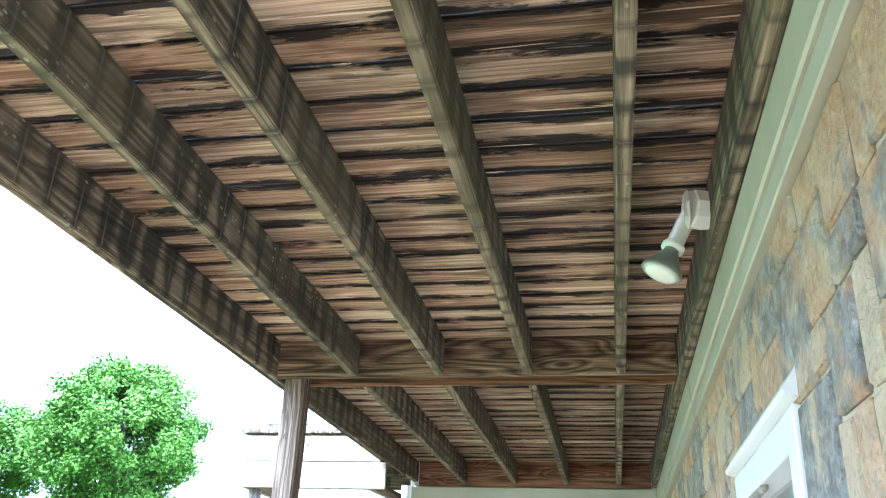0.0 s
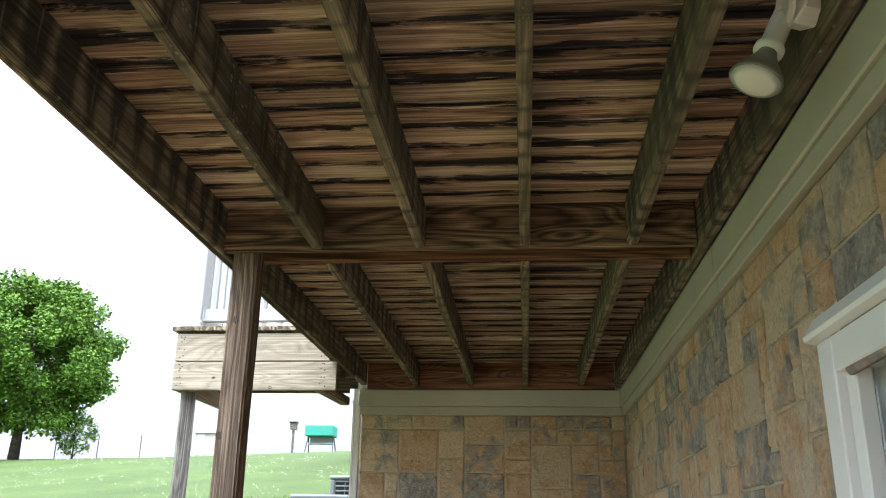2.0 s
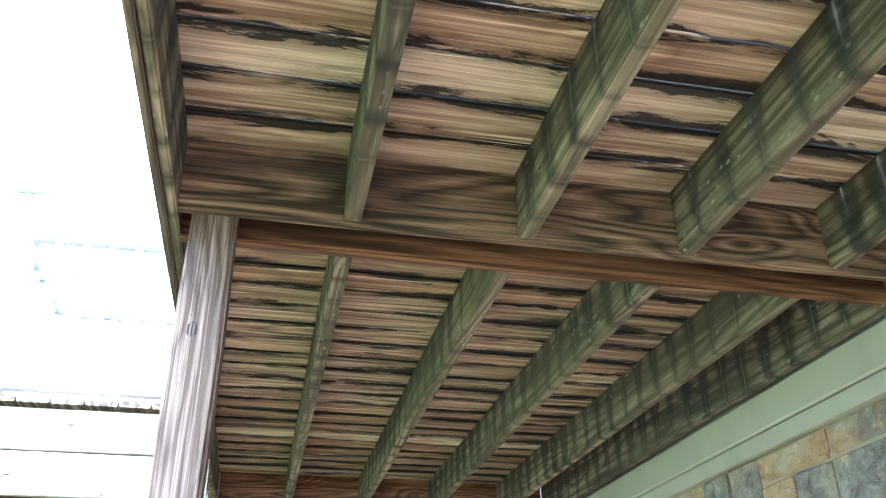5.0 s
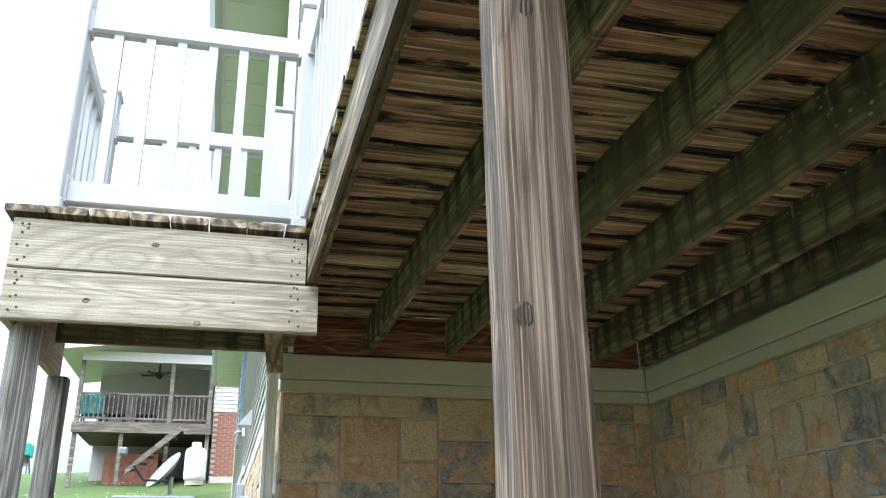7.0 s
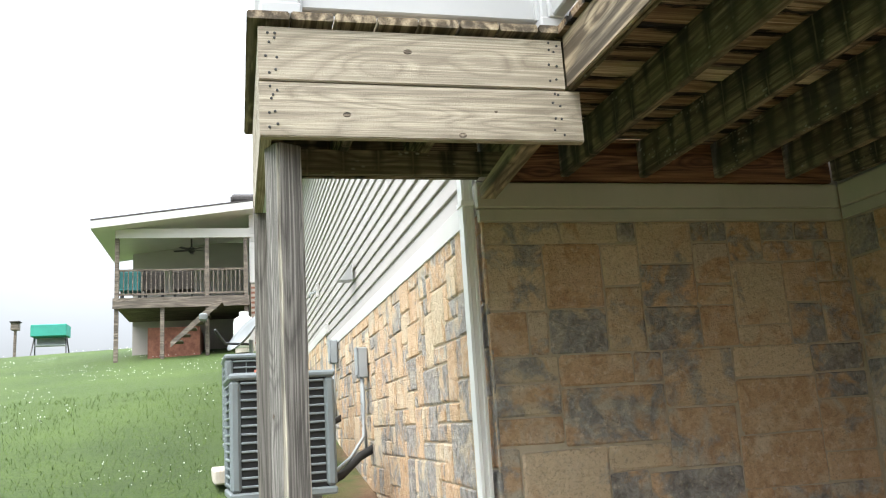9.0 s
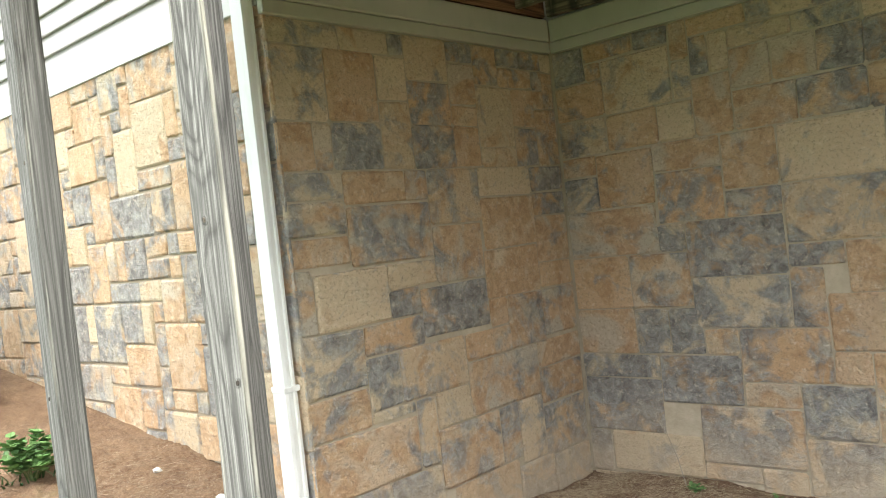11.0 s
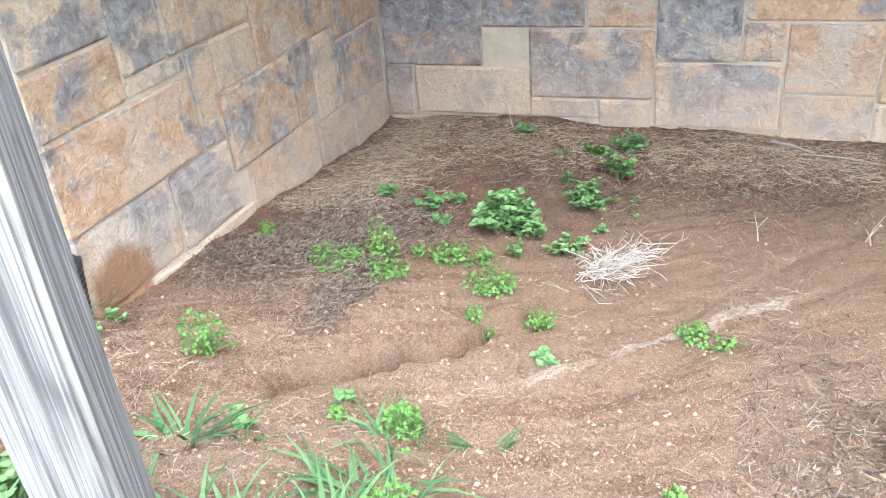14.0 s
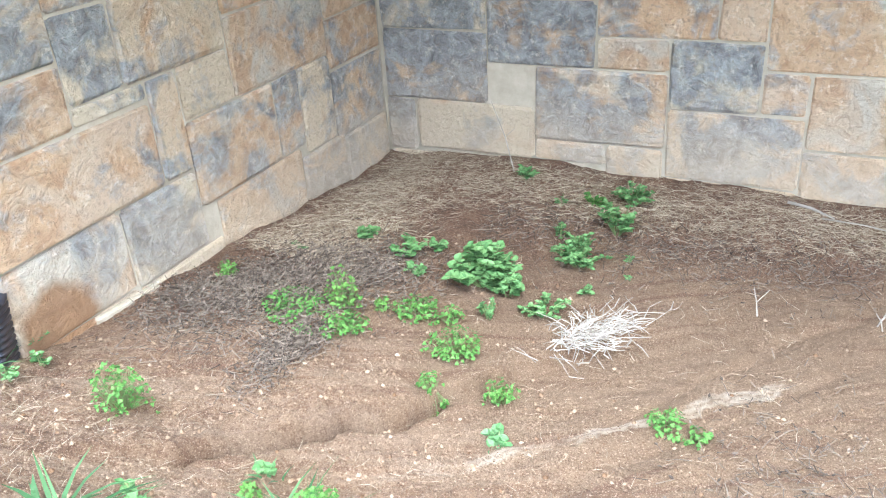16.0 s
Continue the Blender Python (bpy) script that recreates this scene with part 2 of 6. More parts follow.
def plain(name, col, rough=0.5, metal=0.0, vary=0.12, scale=3.0, dirt=None):
    n = Nodes(name, rough, metal)
    big = n.noise(scale, 4.0)
    fine = n.noise(scale * 14, 3.0)
    c = n.mix(n.ramp(big, (0.3, 0.0), (0.75, 1.0)), tuple(v * (1 - vary) for v in col), tuple(min(1, v * (1 + vary * 0.5)) for v in col))
    if dirt:
        c = n.mix(n.ramp(n.noise((scale * 2, scale * 2, scale * 0.6), 5.0, 0.7), (0.52, 0.0), (0.8, 0.55)), c, dirt)
    return n.done(c, fine, 0.06, 0.004)


M["vinyl"] = plain("white_vinyl", (0.43, 0.44, 0.455), 0.35, vary=0.05)
M["window_vinyl"] = plain("white_window_vinyl", (0.78, 0.79, 0.8), 0.35, vary=0.04)
M["white_metal"] = plain("white_painted_metal", (0.78, 0.78, 0.76), 0.38, vary=0.06, dirt=(0.5, 0.47, 0.4))
M["siding"] = plain("siding_vinyl", (0.4, 0.375, 0.36), 0.5, vary=0.05)
M["siding_trim"] = plain("siding_trim_vinyl", (0.58, 0.57, 0.555), 0.45, vary=0.05)
M["trim"] = plain("trim_metal", (0.43, 0.42, 0.35), 0.4, vary=0.08, dirt=(0.33, 0.32, 0.26))
M["soffit"] = plain("soffit_vinyl", (0.6, 0.64, 0.55), 0.5, vary=0.05)
M["black_plastic"] = plain("black_corrugated_plastic", (0.022, 0.026, 0.036), 0.4, vary=0.2, dirt=(0.16, 0.08, 0.04))
M["ac_metal"] = plain("grey_blue_painted_steel", (0.17, 0.2, 0.215), 0.42, vary=0.1, dirt=(0.12, 0.12, 0.115))
M["ac_dark"] = plain("dark_coil", (0.02, 0.023, 0.027), 0.6, vary=0.3, scale=20)
M["red_badge"] = plain("red_badge", (0.5, 0.16, 0.12), 0.4)
M["badge_letter"] = plain("badge_letter", (0.7, 0.5, 0.47), 0.4)
M["pad"] = plain("concrete", (0.5, 0.46, 0.4), 0.9, vary=0.2, scale=8, dirt=(0.36, 0.2, 0.1))
M["grey_box"] = plain("grey_electric_box", (0.34, 0.37, 0.39), 0.45)
M["blue_shutter"] = plain("blue_shutter", (0.14, 0.21, 0.27), 0.5)
M["tank_white"] = plain("tank_white_paint", (0.75, 0.75, 0.73), 0.35)
M["dish_grey"] = plain("dish_grey", (0.19, 0.205, 0.21), 0.4)
M["green_cover"] = plain("green_canopy_cloth", (0.03, 0.3, 0.24), 0.7)
M["shingle"] = plain("roof_shingle", (0.07, 0.065, 0.065), 0.9, vary=0.3, scale=8)
M["dark_metal"] = plain("dark_metal", (0.03, 0.03, 0.032), 0.4)
M["foam"] = plain("pipe_insulation", (0.02, 0.02, 0.021), 0.8)
M["bulb_shell"] = plain("grey_bulb_shell", (0.15, 0.155, 0.13), 0.3, vary=0.1)
M["room_dark"] = plain("blind_white", (0.78, 0.79, 0.8), 0.7)
M["wicker"] = plain("wicker", (0.07, 0.06, 0.055), 0.8, vary=0.3, scale=20)
M["teal"] = plain("teal_cushion", (0.06, 0.24, 0.25), 0.8)
M["litter"] = plain("white_litter", (0.75, 0.75, 0.72), 0.6)

g = Nodes("window_glass", 0.03)
g.b.inputs["Transmission Weight"].default_value = 1.0
g.b.inputs["IOR"].default_value = 1.45
M["glass"] = g.done((0.92, 0.96, 0.96))
g = Nodes("bulb_glass", 0.12)
M["bulb_glass"] = g.done((0.66, 0.68, 0.62))


def stone_mat(name):
    """Cast stone in ochre, tan and slate, blotched within each piece, splashed with clay at the foot of the wall."""
    n = Nodes(name, 0.9)
    place = n.t.nodes.new("ShaderNodeNewGeometry").outputs["Position"]
    local = n.coord
    n.shifted(97.0)
    rust = n.noise(4.2, 3.0, 0.55, 0.9)
    slate = n.noise(5.0, 4.0, 0.6, 0.7)
    blot = n.noise(6.0, 4.0, 0.6, 0.7)
    fine = n.noise(60.0, 6.0, 0.75)
    chip = n.noise(17.0, 7.0, 0.72, 0.6)
    r = n.random()
    r2 = n.math("FRACT", n.math("MULTIPLY", r, 7.31))
    base = n.ramp(r, (0.0, (0.672, 0.524, 0.354)), (0.25, (0.572, 0.474, 0.332)), (0.5, (0.629, 0.41, 0.241)), (0.75, (0.515, 0.46, 0.369)), (1.0, (0.686, 0.538, 0.369)))
    col = n.mix(n.ramp(n.math("ADD", rust, n.math("MULTIPLY", n.math("SUBTRACT", r, 0.5), 0.3)), (0.45, 0.0), (0.58, 0.86)), base, n.mix(n.ramp(chip, (0.35, 0.0), (0.65, 1.0)), (0.407, 0.234, 0.12), (0.66, 0.452, 0.273)))
    dark = n.mix(n.ramp(chip, (0.36, 0.0), (0.66, 1.0)), (0.121, 0.124, 0.128), (0.413, 0.407, 0.391))
    col = n.mix(n.ramp(n.math("ADD", n.math("ADD", slate, n.math("MULTIPLY", n.math("SUBTRACT", chip, 0.5), 0.3)), n.math("MULTIPLY", n.math("SUBTRACT", r2, 0.5), 0.34)), (0.48, 0.0), (0.61, 0.92)), col, dark)
    col = n.mix(n.ramp(blot, (0.55, 0.0), (0.7, 0.45)), col, (0.658, 0.565, 0.425))
    col = n.mix(n.ramp(fine, (0.36, 0.5), (0.48, 0.0)), col, (0.243, 0.177, 0.121))
    col = n.mix(n.ramp(n.noise(28.0, 5.0, 0.72), (0.55, 0.0), (0.7, 0.5)), col, (0.829, 0.707, 0.552))
    n.coord = place
    z = n.axis(2)
    splash = n.math("ADD", n.math("MULTIPLY", z, -2.4), n.math("MULTIPLY", n.noise((3.0, 3.0, 4.0), 5.0, 0.65), 1.2))
    col = n.mix(n.ramp(splash, (0.05, 0.0), (0.9, 0.62)), col, n.mix(chip, (0.52, 0.38, 0.24), (0.68, 0.55, 0.4)))
    sx, sz = n.math("ADD", n.axis(0), 1.235), n.math("ADD", z, 0.02)
    ring = n.math("ADD", n.math("SQRT", n.math("ADD", n.math("MULTIPLY", sx, sx), n.math("MULTIPLY", sz, sz))), n.math("MULTIPLY", n.math("SUBTRACT", n.noise(16.0, 3.0), 0.5), 0.05))
    wet = n.math("MULTIPLY", n.ramp(n.math("MULTIPLY", ring, 5.0), (0.52, 0.85), (0.74, 0.0)), n.ramp(n.math("SUBTRACT", 7.45, n.axis(1)), (0.2, 0.0), (0.22, 1.0)))
    col = n.mix(wet, col, n.mix(chip, (0.19, 0.085, 0.03), (0.34, 0.17, 0.065)))
    n.coord = local
    return n.done(col, n.math("ADD", n.math("MULTIPLY", chip, 0.8), n.math("MULTIPLY", fine, 0.2)), 1.0, 0.034)


M["stone"] = stone_mat("cast_stone")
n = Nodes("mortar", 0.95)
M["mortar"] = n.done(n.ramp(n.noise(14.0, 5.0), (0.3, (0.4, 0.33, 0.235)), (0.7, (0.52, 0.445, 0.34))), n.noise(60.0, 4.0), 0.5, 0.006)

# ---- ground heights ----


def smooth(a, b, v):
    t = min(1.0, max(0.0, (v - a) / (b - a)))
    return t * t * (3 - 2 * t)


def height(x, y):
    """The ground: a washed-out hollow under the deck, a grassy hill rising behind and to the side."""
    low = -0.178 - 0.045 * math.exp(-(((x + 0.4) / 0.9) ** 2 + ((y - 5.85) / 0.55) ** 2)) + 0.128 * smooth(0.3, -1.35, x) * smooth(5.9, 7.1, y)
    low += 0.012 * smooth(0.1, 0.6, x) * smooth(5.5, 6.2, y) - 0.03 * math.exp(-(((x - 0.6) / 0.3) ** 2 + ((y - 7.2) / 0.3) ** 2)) - 0.03 * smooth(5.8, 4.9, y)
    hill = -0.76 + 0.145 * y + 0.04 * x + 0.21 * smooth(12, 20, y)
    if y > 44:
        hill = -0.55 + 0.145 * 44 + 0.04 * x - 0.02 * (y - 44) + 1.2 * (1 - math.exp(-(y - 44) / 10.0))
    if x < -20:
        hill += 0.02 * (-20 - x) if x > -45 else 0.5
    if y < 4.4:
        hill = -0.76 + 0.145 * 4.4 + 0.04 * x + 0.02 * (y - 4.4)
    w = max(smooth(-1.25, -2.1, x), smooth(7.25, 7.7, y))
    return low * (1 - w) + hill * w


# ---- makers ----
def where(ob):
    return where(ob.parent) @ ob.matrix_basis if ob.parent else ob.matrix_basis.copy()


def link(name, data, material, m, parent, label):
    ob = new(name, data)
    if material is not None and not data.materials:
        data.materials.append(material)
    if parent is None:
        ob.matrix_basis = m
    else:
        ob.parent = parent
        ob.matrix_basis = where(parent).inverted() @ m
    if label:
        ob["label"] = label
    return ob


def part(name, bm, material, parent, label="", m=Matrix(), shade=False):
    """One mesh object under a thing; m is its pose in the world."""
    me = bpy.data.meshes.new(name)
    bm.to_mesh(me)
    bm.free()
    if shade:
        me.shade_smooth()
    return link(name, me, material, m, parent, label)


def thing(name, label, category, m=Matrix(), group="", kind=""):
    return tagged(link(name, None, None, m, None, ""), label, category, group, kind)


def solid(name, bm, material, label, category="", m=Matrix(), group="", kind="", shade=False):
    return tagged(part(name, bm, material, None, "", m, shade), label, category, group, kind)


def box(x0, x1, y0, y1, z0, z1, bevel=0.0, bm=None):
    bm = bm or bmesh.new()
    made = bmesh.ops.create_cube(bm, size=1.0, matrix=Matrix.LocRotScale(((x0 + x1) / 2, (y0 + y1) / 2, (z0 + z1) / 2), None, (x1 - x0, y1 - y0, z1 - z0)))
    if bevel:
        edges = list({e for v in made["verts"] for e in v.link_edges})
        bmesh.ops.bevel(bm, geom=edges, offset=bevel, segments=1, affect="EDGES")
    return bm


def stick(length, w, h, bevel=0.004, rough=0.0, cuts=8, seed=0):
    """Timber along local x from 0 to length, centred on y and z, with worn edges."""
    bm = box(0, length, -w / 2, w / 2, -h / 2, h / 2)
    long_edges = [e for e in bm.edges if abs(e.verts[0].co.x - e.verts[1].co.x) > length / 2]
    bmesh.ops.bevel(bm, geom=long_edges, offset=bevel, segments=2, affect="EDGES")
    if rough:
        long_edges = [e for e in bm.edges if abs(e.verts[0].co.x - e.verts[1].co.x) > length / 2]
        bmesh.ops.subdivide_edges(bm, edges=long_edges, cuts=cuts, use_grid_fill=True)
        for v in bm.verts:
            v.co.y += rough * noise.noise(Vector((v.co.x * 3.1 + seed, v.co.y * 20, v.co.z * 20)))
            v.co.z += rough * noise.noise(Vector((v.co.x * 2.7 + seed + 9, v.co.y * 20, v.co.z * 20 + 5)))
    return bm


def tube(points, r, sides=10, bm=None):
    """A round rod along points."""
    bm = bm or bmesh.new()
    rings = []
    pts = [Vector(p) for p in points]
    for i, p in enumerate(pts):
        d = (pts[min(i + 1, len(pts) - 1)] - pts[max(i - 1, 0)]).normalized()
        a = d.orthogonal().normalized() if i == 0 else (rings[-1][1] - d * rings[-1][1].dot(d)).normalized()
        b = d.cross(a)
        rr = r[i] if isinstance(r, (list, tuple)) else r
        rings.append(([bm.verts.new(p + (a * math.cos(2 * math.pi * k / sides) + b * math.sin(2 * math.pi * k / sides)) * rr) for k in range(sides)], a))
    for (u, _), (v, _) in zip(rings, rings[1:]):
        for k in range(sides):
            bm.faces.new((u[k], u[(k + 1) % sides], v[(k + 1) % sides], v[k]))
    bm.faces.new(rings[0][0][::-1])
    bm.faces.new(rings[-1][0])
    return bm


def lathe(profile, sides=20, bm=None):
    """A turned shape round local z from (radius, z) pairs."""
    bm = bm or bmesh.new()
    rings = [[bm.verts.new((r * math.cos(2 * math.pi * k / sides), r * math.sin(2 * math.pi * k / sides), z)) for k in range(sides)] for r, z in profile]
    for u, v in zip(rings, rings[1:]):
        for k in range(sides):
            bm.faces.new((u[k], u[(k + 1) % sides], v[(k + 1) % sides], v[k]))
    bm.faces.new(rings[0][::-1])
    bm.faces.new(rings[-1])
    return bm


# ---- ground sheet ----
def ground_sheet():
    def axis(fine0, fine1, step, limit0, limit1):
        out, v = [], fine0
        while v <= fine1:
            out.append(v)
            v += step
        s = step
        while out[-1] < limit1:
            s *= 1.22
            out.append(out[-1] + s)
        s, low = step, [out[0]]
        while low[-1] > limit0:
            s *= 1.22
            low.append(low[-1] - s)
        return low[:0:-1] + out

    xs, ys = axis(-2.3, 0.66, 0.0085, -900, 900), axis(4.9, 8.3, 0.0085, -900, 900)
    verts, faces = [], []
    for y in ys:
        for x in xs:
            z = height(x, y)
            if -5 < x < 1 and 3.5 < y < 10:
                z += 0.018 * noise.noise(Vector((x * 3, y * 3, 0))) + 0.01 * noise.noise(Vector((x * 9, y * 9, 3))) + (0.009 * noise.noise(Vector((x * 22, y * 22, 8))) + 0.006 * noise.noise(Vector((x * 55, y * 55, 2)))) * (0.25 + smooth(-0.7, -1.3, x + 0.3 * noise.noise(Vector((x * 2, y * 2, 4)))))
                z += rill(x, y)
                lip = overhang(x, y)
                verts.append((x - 0.6 * lip, y - 0.8 * lip, z))
            else:
                verts.append((x, y, z))
    w = len(xs)
    for j in range(len(ys) - 1):
        for i in range(w - 1):
            a = j * w + i
            faces.append((a, a + 1, a + w + 1, a + w))
    me = bpy.data.meshes.new("ground")
    me.from_pydata(verts, [], faces)
    me.shade_smooth()
    return me


def overhang(x, y):
    """How far the lip of the washed-out step leans out over its foot."""
    u = (x + 1.45) * 0.8 + (6.62 - y) * 0.6
    v = (x + 1.45) * 0.6 - (6.62 - y) * 0.8
    if not -0.1 < u < 0.95 or abs(v) > 0.12:
        return 0.0
    wob = 0.05 * noise.noise(Vector((u * 5, 0, 7))) + 0.02 * noise.noise(Vector((u * 17, 3, 7)))
    q = v + wob
    reach = smooth(-0.08, 0.03, u) * smooth(0.9, 0.6, u) * (0.75 + 0.5 * noise.noise(Vector((u * 9, 2, 1))))
    return reach * (0.026 * math.exp(-(((q - 0.008) / 0.022) ** 2)) - 0.014 * math.exp(-(((q + 0.02) / 0.014) ** 2)))


def rill(x, y):
    """Shallow channels cut by running water across the bare soil."""
    u = (x + 1.45) * 0.8 + (6.62 - y) * 0.6
    v = (x + 1.45) * 0.6 - (6.62 - y) * 0.8
    if not -0.8 < u < 3.0:
        return 0.0
    wob = 0.05 * noise.noise(Vector((u * 5, 0, 7))) + 0.02 * noise.noise(Vector((u * 17, 3, 7)))
    step = -0.045 * smooth(0.010, -0.008, v + wob) * smooth(-0.35, -0.05, v)
    side = -0.012 * math.exp(-(((v + 0.22 + wob * 1.5) / 0.05) ** 2)) - 0.012 * math.exp(-(((v + 0.42 - wob) / 0.06) ** 2))
    crack = -0.045 * math.exp(-(((v + wob + 0.014) / 0.012) ** 2)) * smooth(-0.1, 0.03, u) * smooth(0.85, 0.6, u)
    fan = 0.0
    for k in range(4):
        q = v + 0.3 + 0.11 * k + 0.06 * k * max(0.0, u - 0.4) + 0.05 * noise.noise(Vector((u * 3, k * 4.0, 1)))
        fan -= (0.011 - 0.0015 * k) * math.exp(-((q / 0.022) ** 2))
    fan *= smooth(0.1, 0.5, u) * smooth(2.4, 1.7, u)
    return fan + crack + (step + side) * smooth(-0.5, 0.1, u) * smooth(1.6, 0.9, u)


n = Nodes("soil_and_grass", 0.95).world()
gx, gy = n.axis(0), n.axis(1)
grit = n.noise(85.0, 8.0, 0.82)
mid = n.noise(7.0, 5.0, 0.65)
bigger = n.noise(1.6, 4.0, 0.6, 0.5)
clay = n.ramp(n.math("ADD", n.math("MULTIPLY", grit, 0.7), n.math("MULTIPLY", mid, 0.3)), (0.4, (0.102, 0.0527, 0.0255)), (0.48, (0.183, 0.102, 0.0527)), (0.6, (0.315, 0.2, 0.115)))
dug = clay
keep_coord = n.coord
flow = n.t.nodes.new("ShaderNodeCombineXYZ")
n.put(flow.inputs[0], n.math("ADD", n.math("MULTIPLY", gx, 0.496), n.math("MULTIPLY", gy, -0.868)))
n.put(flow.inputs[1], n.math("ADD", n.math("MULTIPLY", gx, 0.868), n.math("MULTIPLY", gy, 0.496)))
n.coord = flow.outputs[0]
wash = n.noise((1.3, 13.0, 1.0), 6.0, 0.66, 0.9)
wash_fine = n.noise((4.0, 50.0, 1.0), 4.0, 0.7, 0.5)
n.coord = keep_coord
clay = n.mix(n.ramp(wash, (0.47, 0.0), (0.6, 0.85)), clay, n.mix(n.ramp(grit, (0.38, 0.0), (0.6, 1.0)), (0.204, 0.128, 0.0748), (0.315, 0.212, 0.136)))
clay = n.mix(n.math("MULTIPLY", n.ramp(n.math("ADD", n.math("MULTIPLY", gx, 0.5), n.math("ADD", n.math("MULTIPLY", gy, -0.3), n.math("ADD", 2.65, n.math("MULTIPLY", n.math("SUBTRACT", mid, 0.5), 0.5)))), (0.2, 0.0), (0.45, 0.8)), 1.0), clay, n.mix(wash, (0.17, 0.1, 0.0527), (0.255, 0.162, 0.0918)))
clay = n.mix(n.ramp(wash, (0.34, 0.75), (0.46, 0.0)), clay, (0.135, 0.066, 0.035))
clay = n.mix(n.ramp(wash_fine, (0.3, 0.35), (0.5, 0.0)), clay, (0.136, 0.0765, 0.0442))
clay = n.mix(n.ramp(n.math("ADD", n.math("SUBTRACT", gy, 7.0), n.math("MULTIPLY", n.math("SUBTRACT", mid, 0.5), 0.5)), (0.1, 0.0), (0.4, 1.0)), clay, dug)
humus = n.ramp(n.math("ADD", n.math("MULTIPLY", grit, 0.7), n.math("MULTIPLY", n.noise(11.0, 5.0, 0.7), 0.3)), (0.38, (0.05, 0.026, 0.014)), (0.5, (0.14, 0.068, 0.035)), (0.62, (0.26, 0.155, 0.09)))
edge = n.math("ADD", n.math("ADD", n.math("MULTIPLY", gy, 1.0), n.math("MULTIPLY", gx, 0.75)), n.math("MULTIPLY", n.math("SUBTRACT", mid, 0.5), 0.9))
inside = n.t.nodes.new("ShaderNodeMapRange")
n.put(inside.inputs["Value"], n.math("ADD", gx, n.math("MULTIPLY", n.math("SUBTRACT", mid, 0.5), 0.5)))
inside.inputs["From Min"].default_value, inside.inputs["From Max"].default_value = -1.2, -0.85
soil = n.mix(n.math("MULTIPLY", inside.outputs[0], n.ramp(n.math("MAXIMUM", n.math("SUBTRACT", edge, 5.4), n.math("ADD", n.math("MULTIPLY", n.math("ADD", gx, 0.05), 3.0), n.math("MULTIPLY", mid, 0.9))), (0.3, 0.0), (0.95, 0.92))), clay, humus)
sand = n.noise(250.0, 4.0, 0.65)
soil = n.mix(n.ramp(sand, (0.55, 0.0), (0.66, 0.75)), soil, (0.46, 0.32, 0.21))
soil = n.mix(n.ramp(sand, (0.34, 0.75), (0.45, 0.0)), soil, (0.085, 0.042, 0.022))
lawn = n.ramp(n.math("ADD", n.math("MULTIPLY", n.noise(26.0, 5.0, 0.7), 0.6), n.math("MULTIPLY", n.noise(0.35, 4.0), 0.4)), (0.36, (0.024, 0.048, 0.006)), (0.5, (0.047, 0.083, 0.011)), (0.64, (0.08, 0.128, 0.022)))
reach = n.math("ADD", n.math("MULTIPLY", gx, -1.0), n.math("ADD", n.math("MULTIPLY", n.math("SUBTRACT", bigger, 0.5), 1.6), n.math("MULTIPLY", n.math("SUBTRACT", mid, 0.5), 1.0)))
later = n.math("MINIMUM", n.math("MAXIMUM", n.math("MULTIPLY", n.math("SUBTRACT", gy, 9.2), 0.5), 0.0), 1.3)
grass_on = n.ramp(n.math("ADD", n.math("SUBTRACT", reach, 2.2), later), (0.0, 0.0), (0.7, 1.0))
su = n.math("ADD", n.math("MULTIPLY", n.math("ADD", gx, 1.47), 0.64), n.math("MULTIPLY", n.math("SUBTRACT", 6.5, gy), 0.77))
sv = n.math("SUBTRACT", n.math("MULTIPLY", n.math("ADD", gx, 1.47), 0.77), n.math("MULTIPLY", n.math("SUBTRACT", 6.5, gy), 0.64))
sv = n.math("ABSOLUTE", n.math("ADD", sv, n.math("MULTIPLY", n.math("SUBTRACT", mid, 0.5), 0.13)))
streak = n.math("MULTIPLY", n.ramp(n.math("ABSOLUTE", n.math("SUBTRACT", sv, 0.01)), (0.004, 1.0), (0.013, 0.0)), n.math("MULTIPLY", n.ramp(n.math("MULTIPLY", su, 0.5), (0.1, 0.0), (0.28, 1.0), (0.7, 1.0), (0.76, 0.0)), n.ramp(n.noise((5.0, 5.0, 1.0)), (0.42, 0.1), (0.56, 1.0))))
soil = n.mix(n.math("MULTIPLY", streak, 0.6), soil, (0.55, 0.45, 0.34))
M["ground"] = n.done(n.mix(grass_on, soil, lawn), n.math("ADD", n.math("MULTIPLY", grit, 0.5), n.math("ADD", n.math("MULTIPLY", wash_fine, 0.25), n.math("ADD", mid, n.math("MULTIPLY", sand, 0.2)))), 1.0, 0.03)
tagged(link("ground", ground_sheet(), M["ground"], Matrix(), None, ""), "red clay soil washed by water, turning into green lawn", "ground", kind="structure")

# ---- house walls ----
WX, WY, CX = 0.60, 7.20, -1.37  # faces of the long wall, the end wall and the outer side
TRIM0, TRIM1 = 2.20, 2.385


def wall_piece(name, bm, material, label):
    return tagged(part(name, bm, material, None), label, "wall", kind="structure")


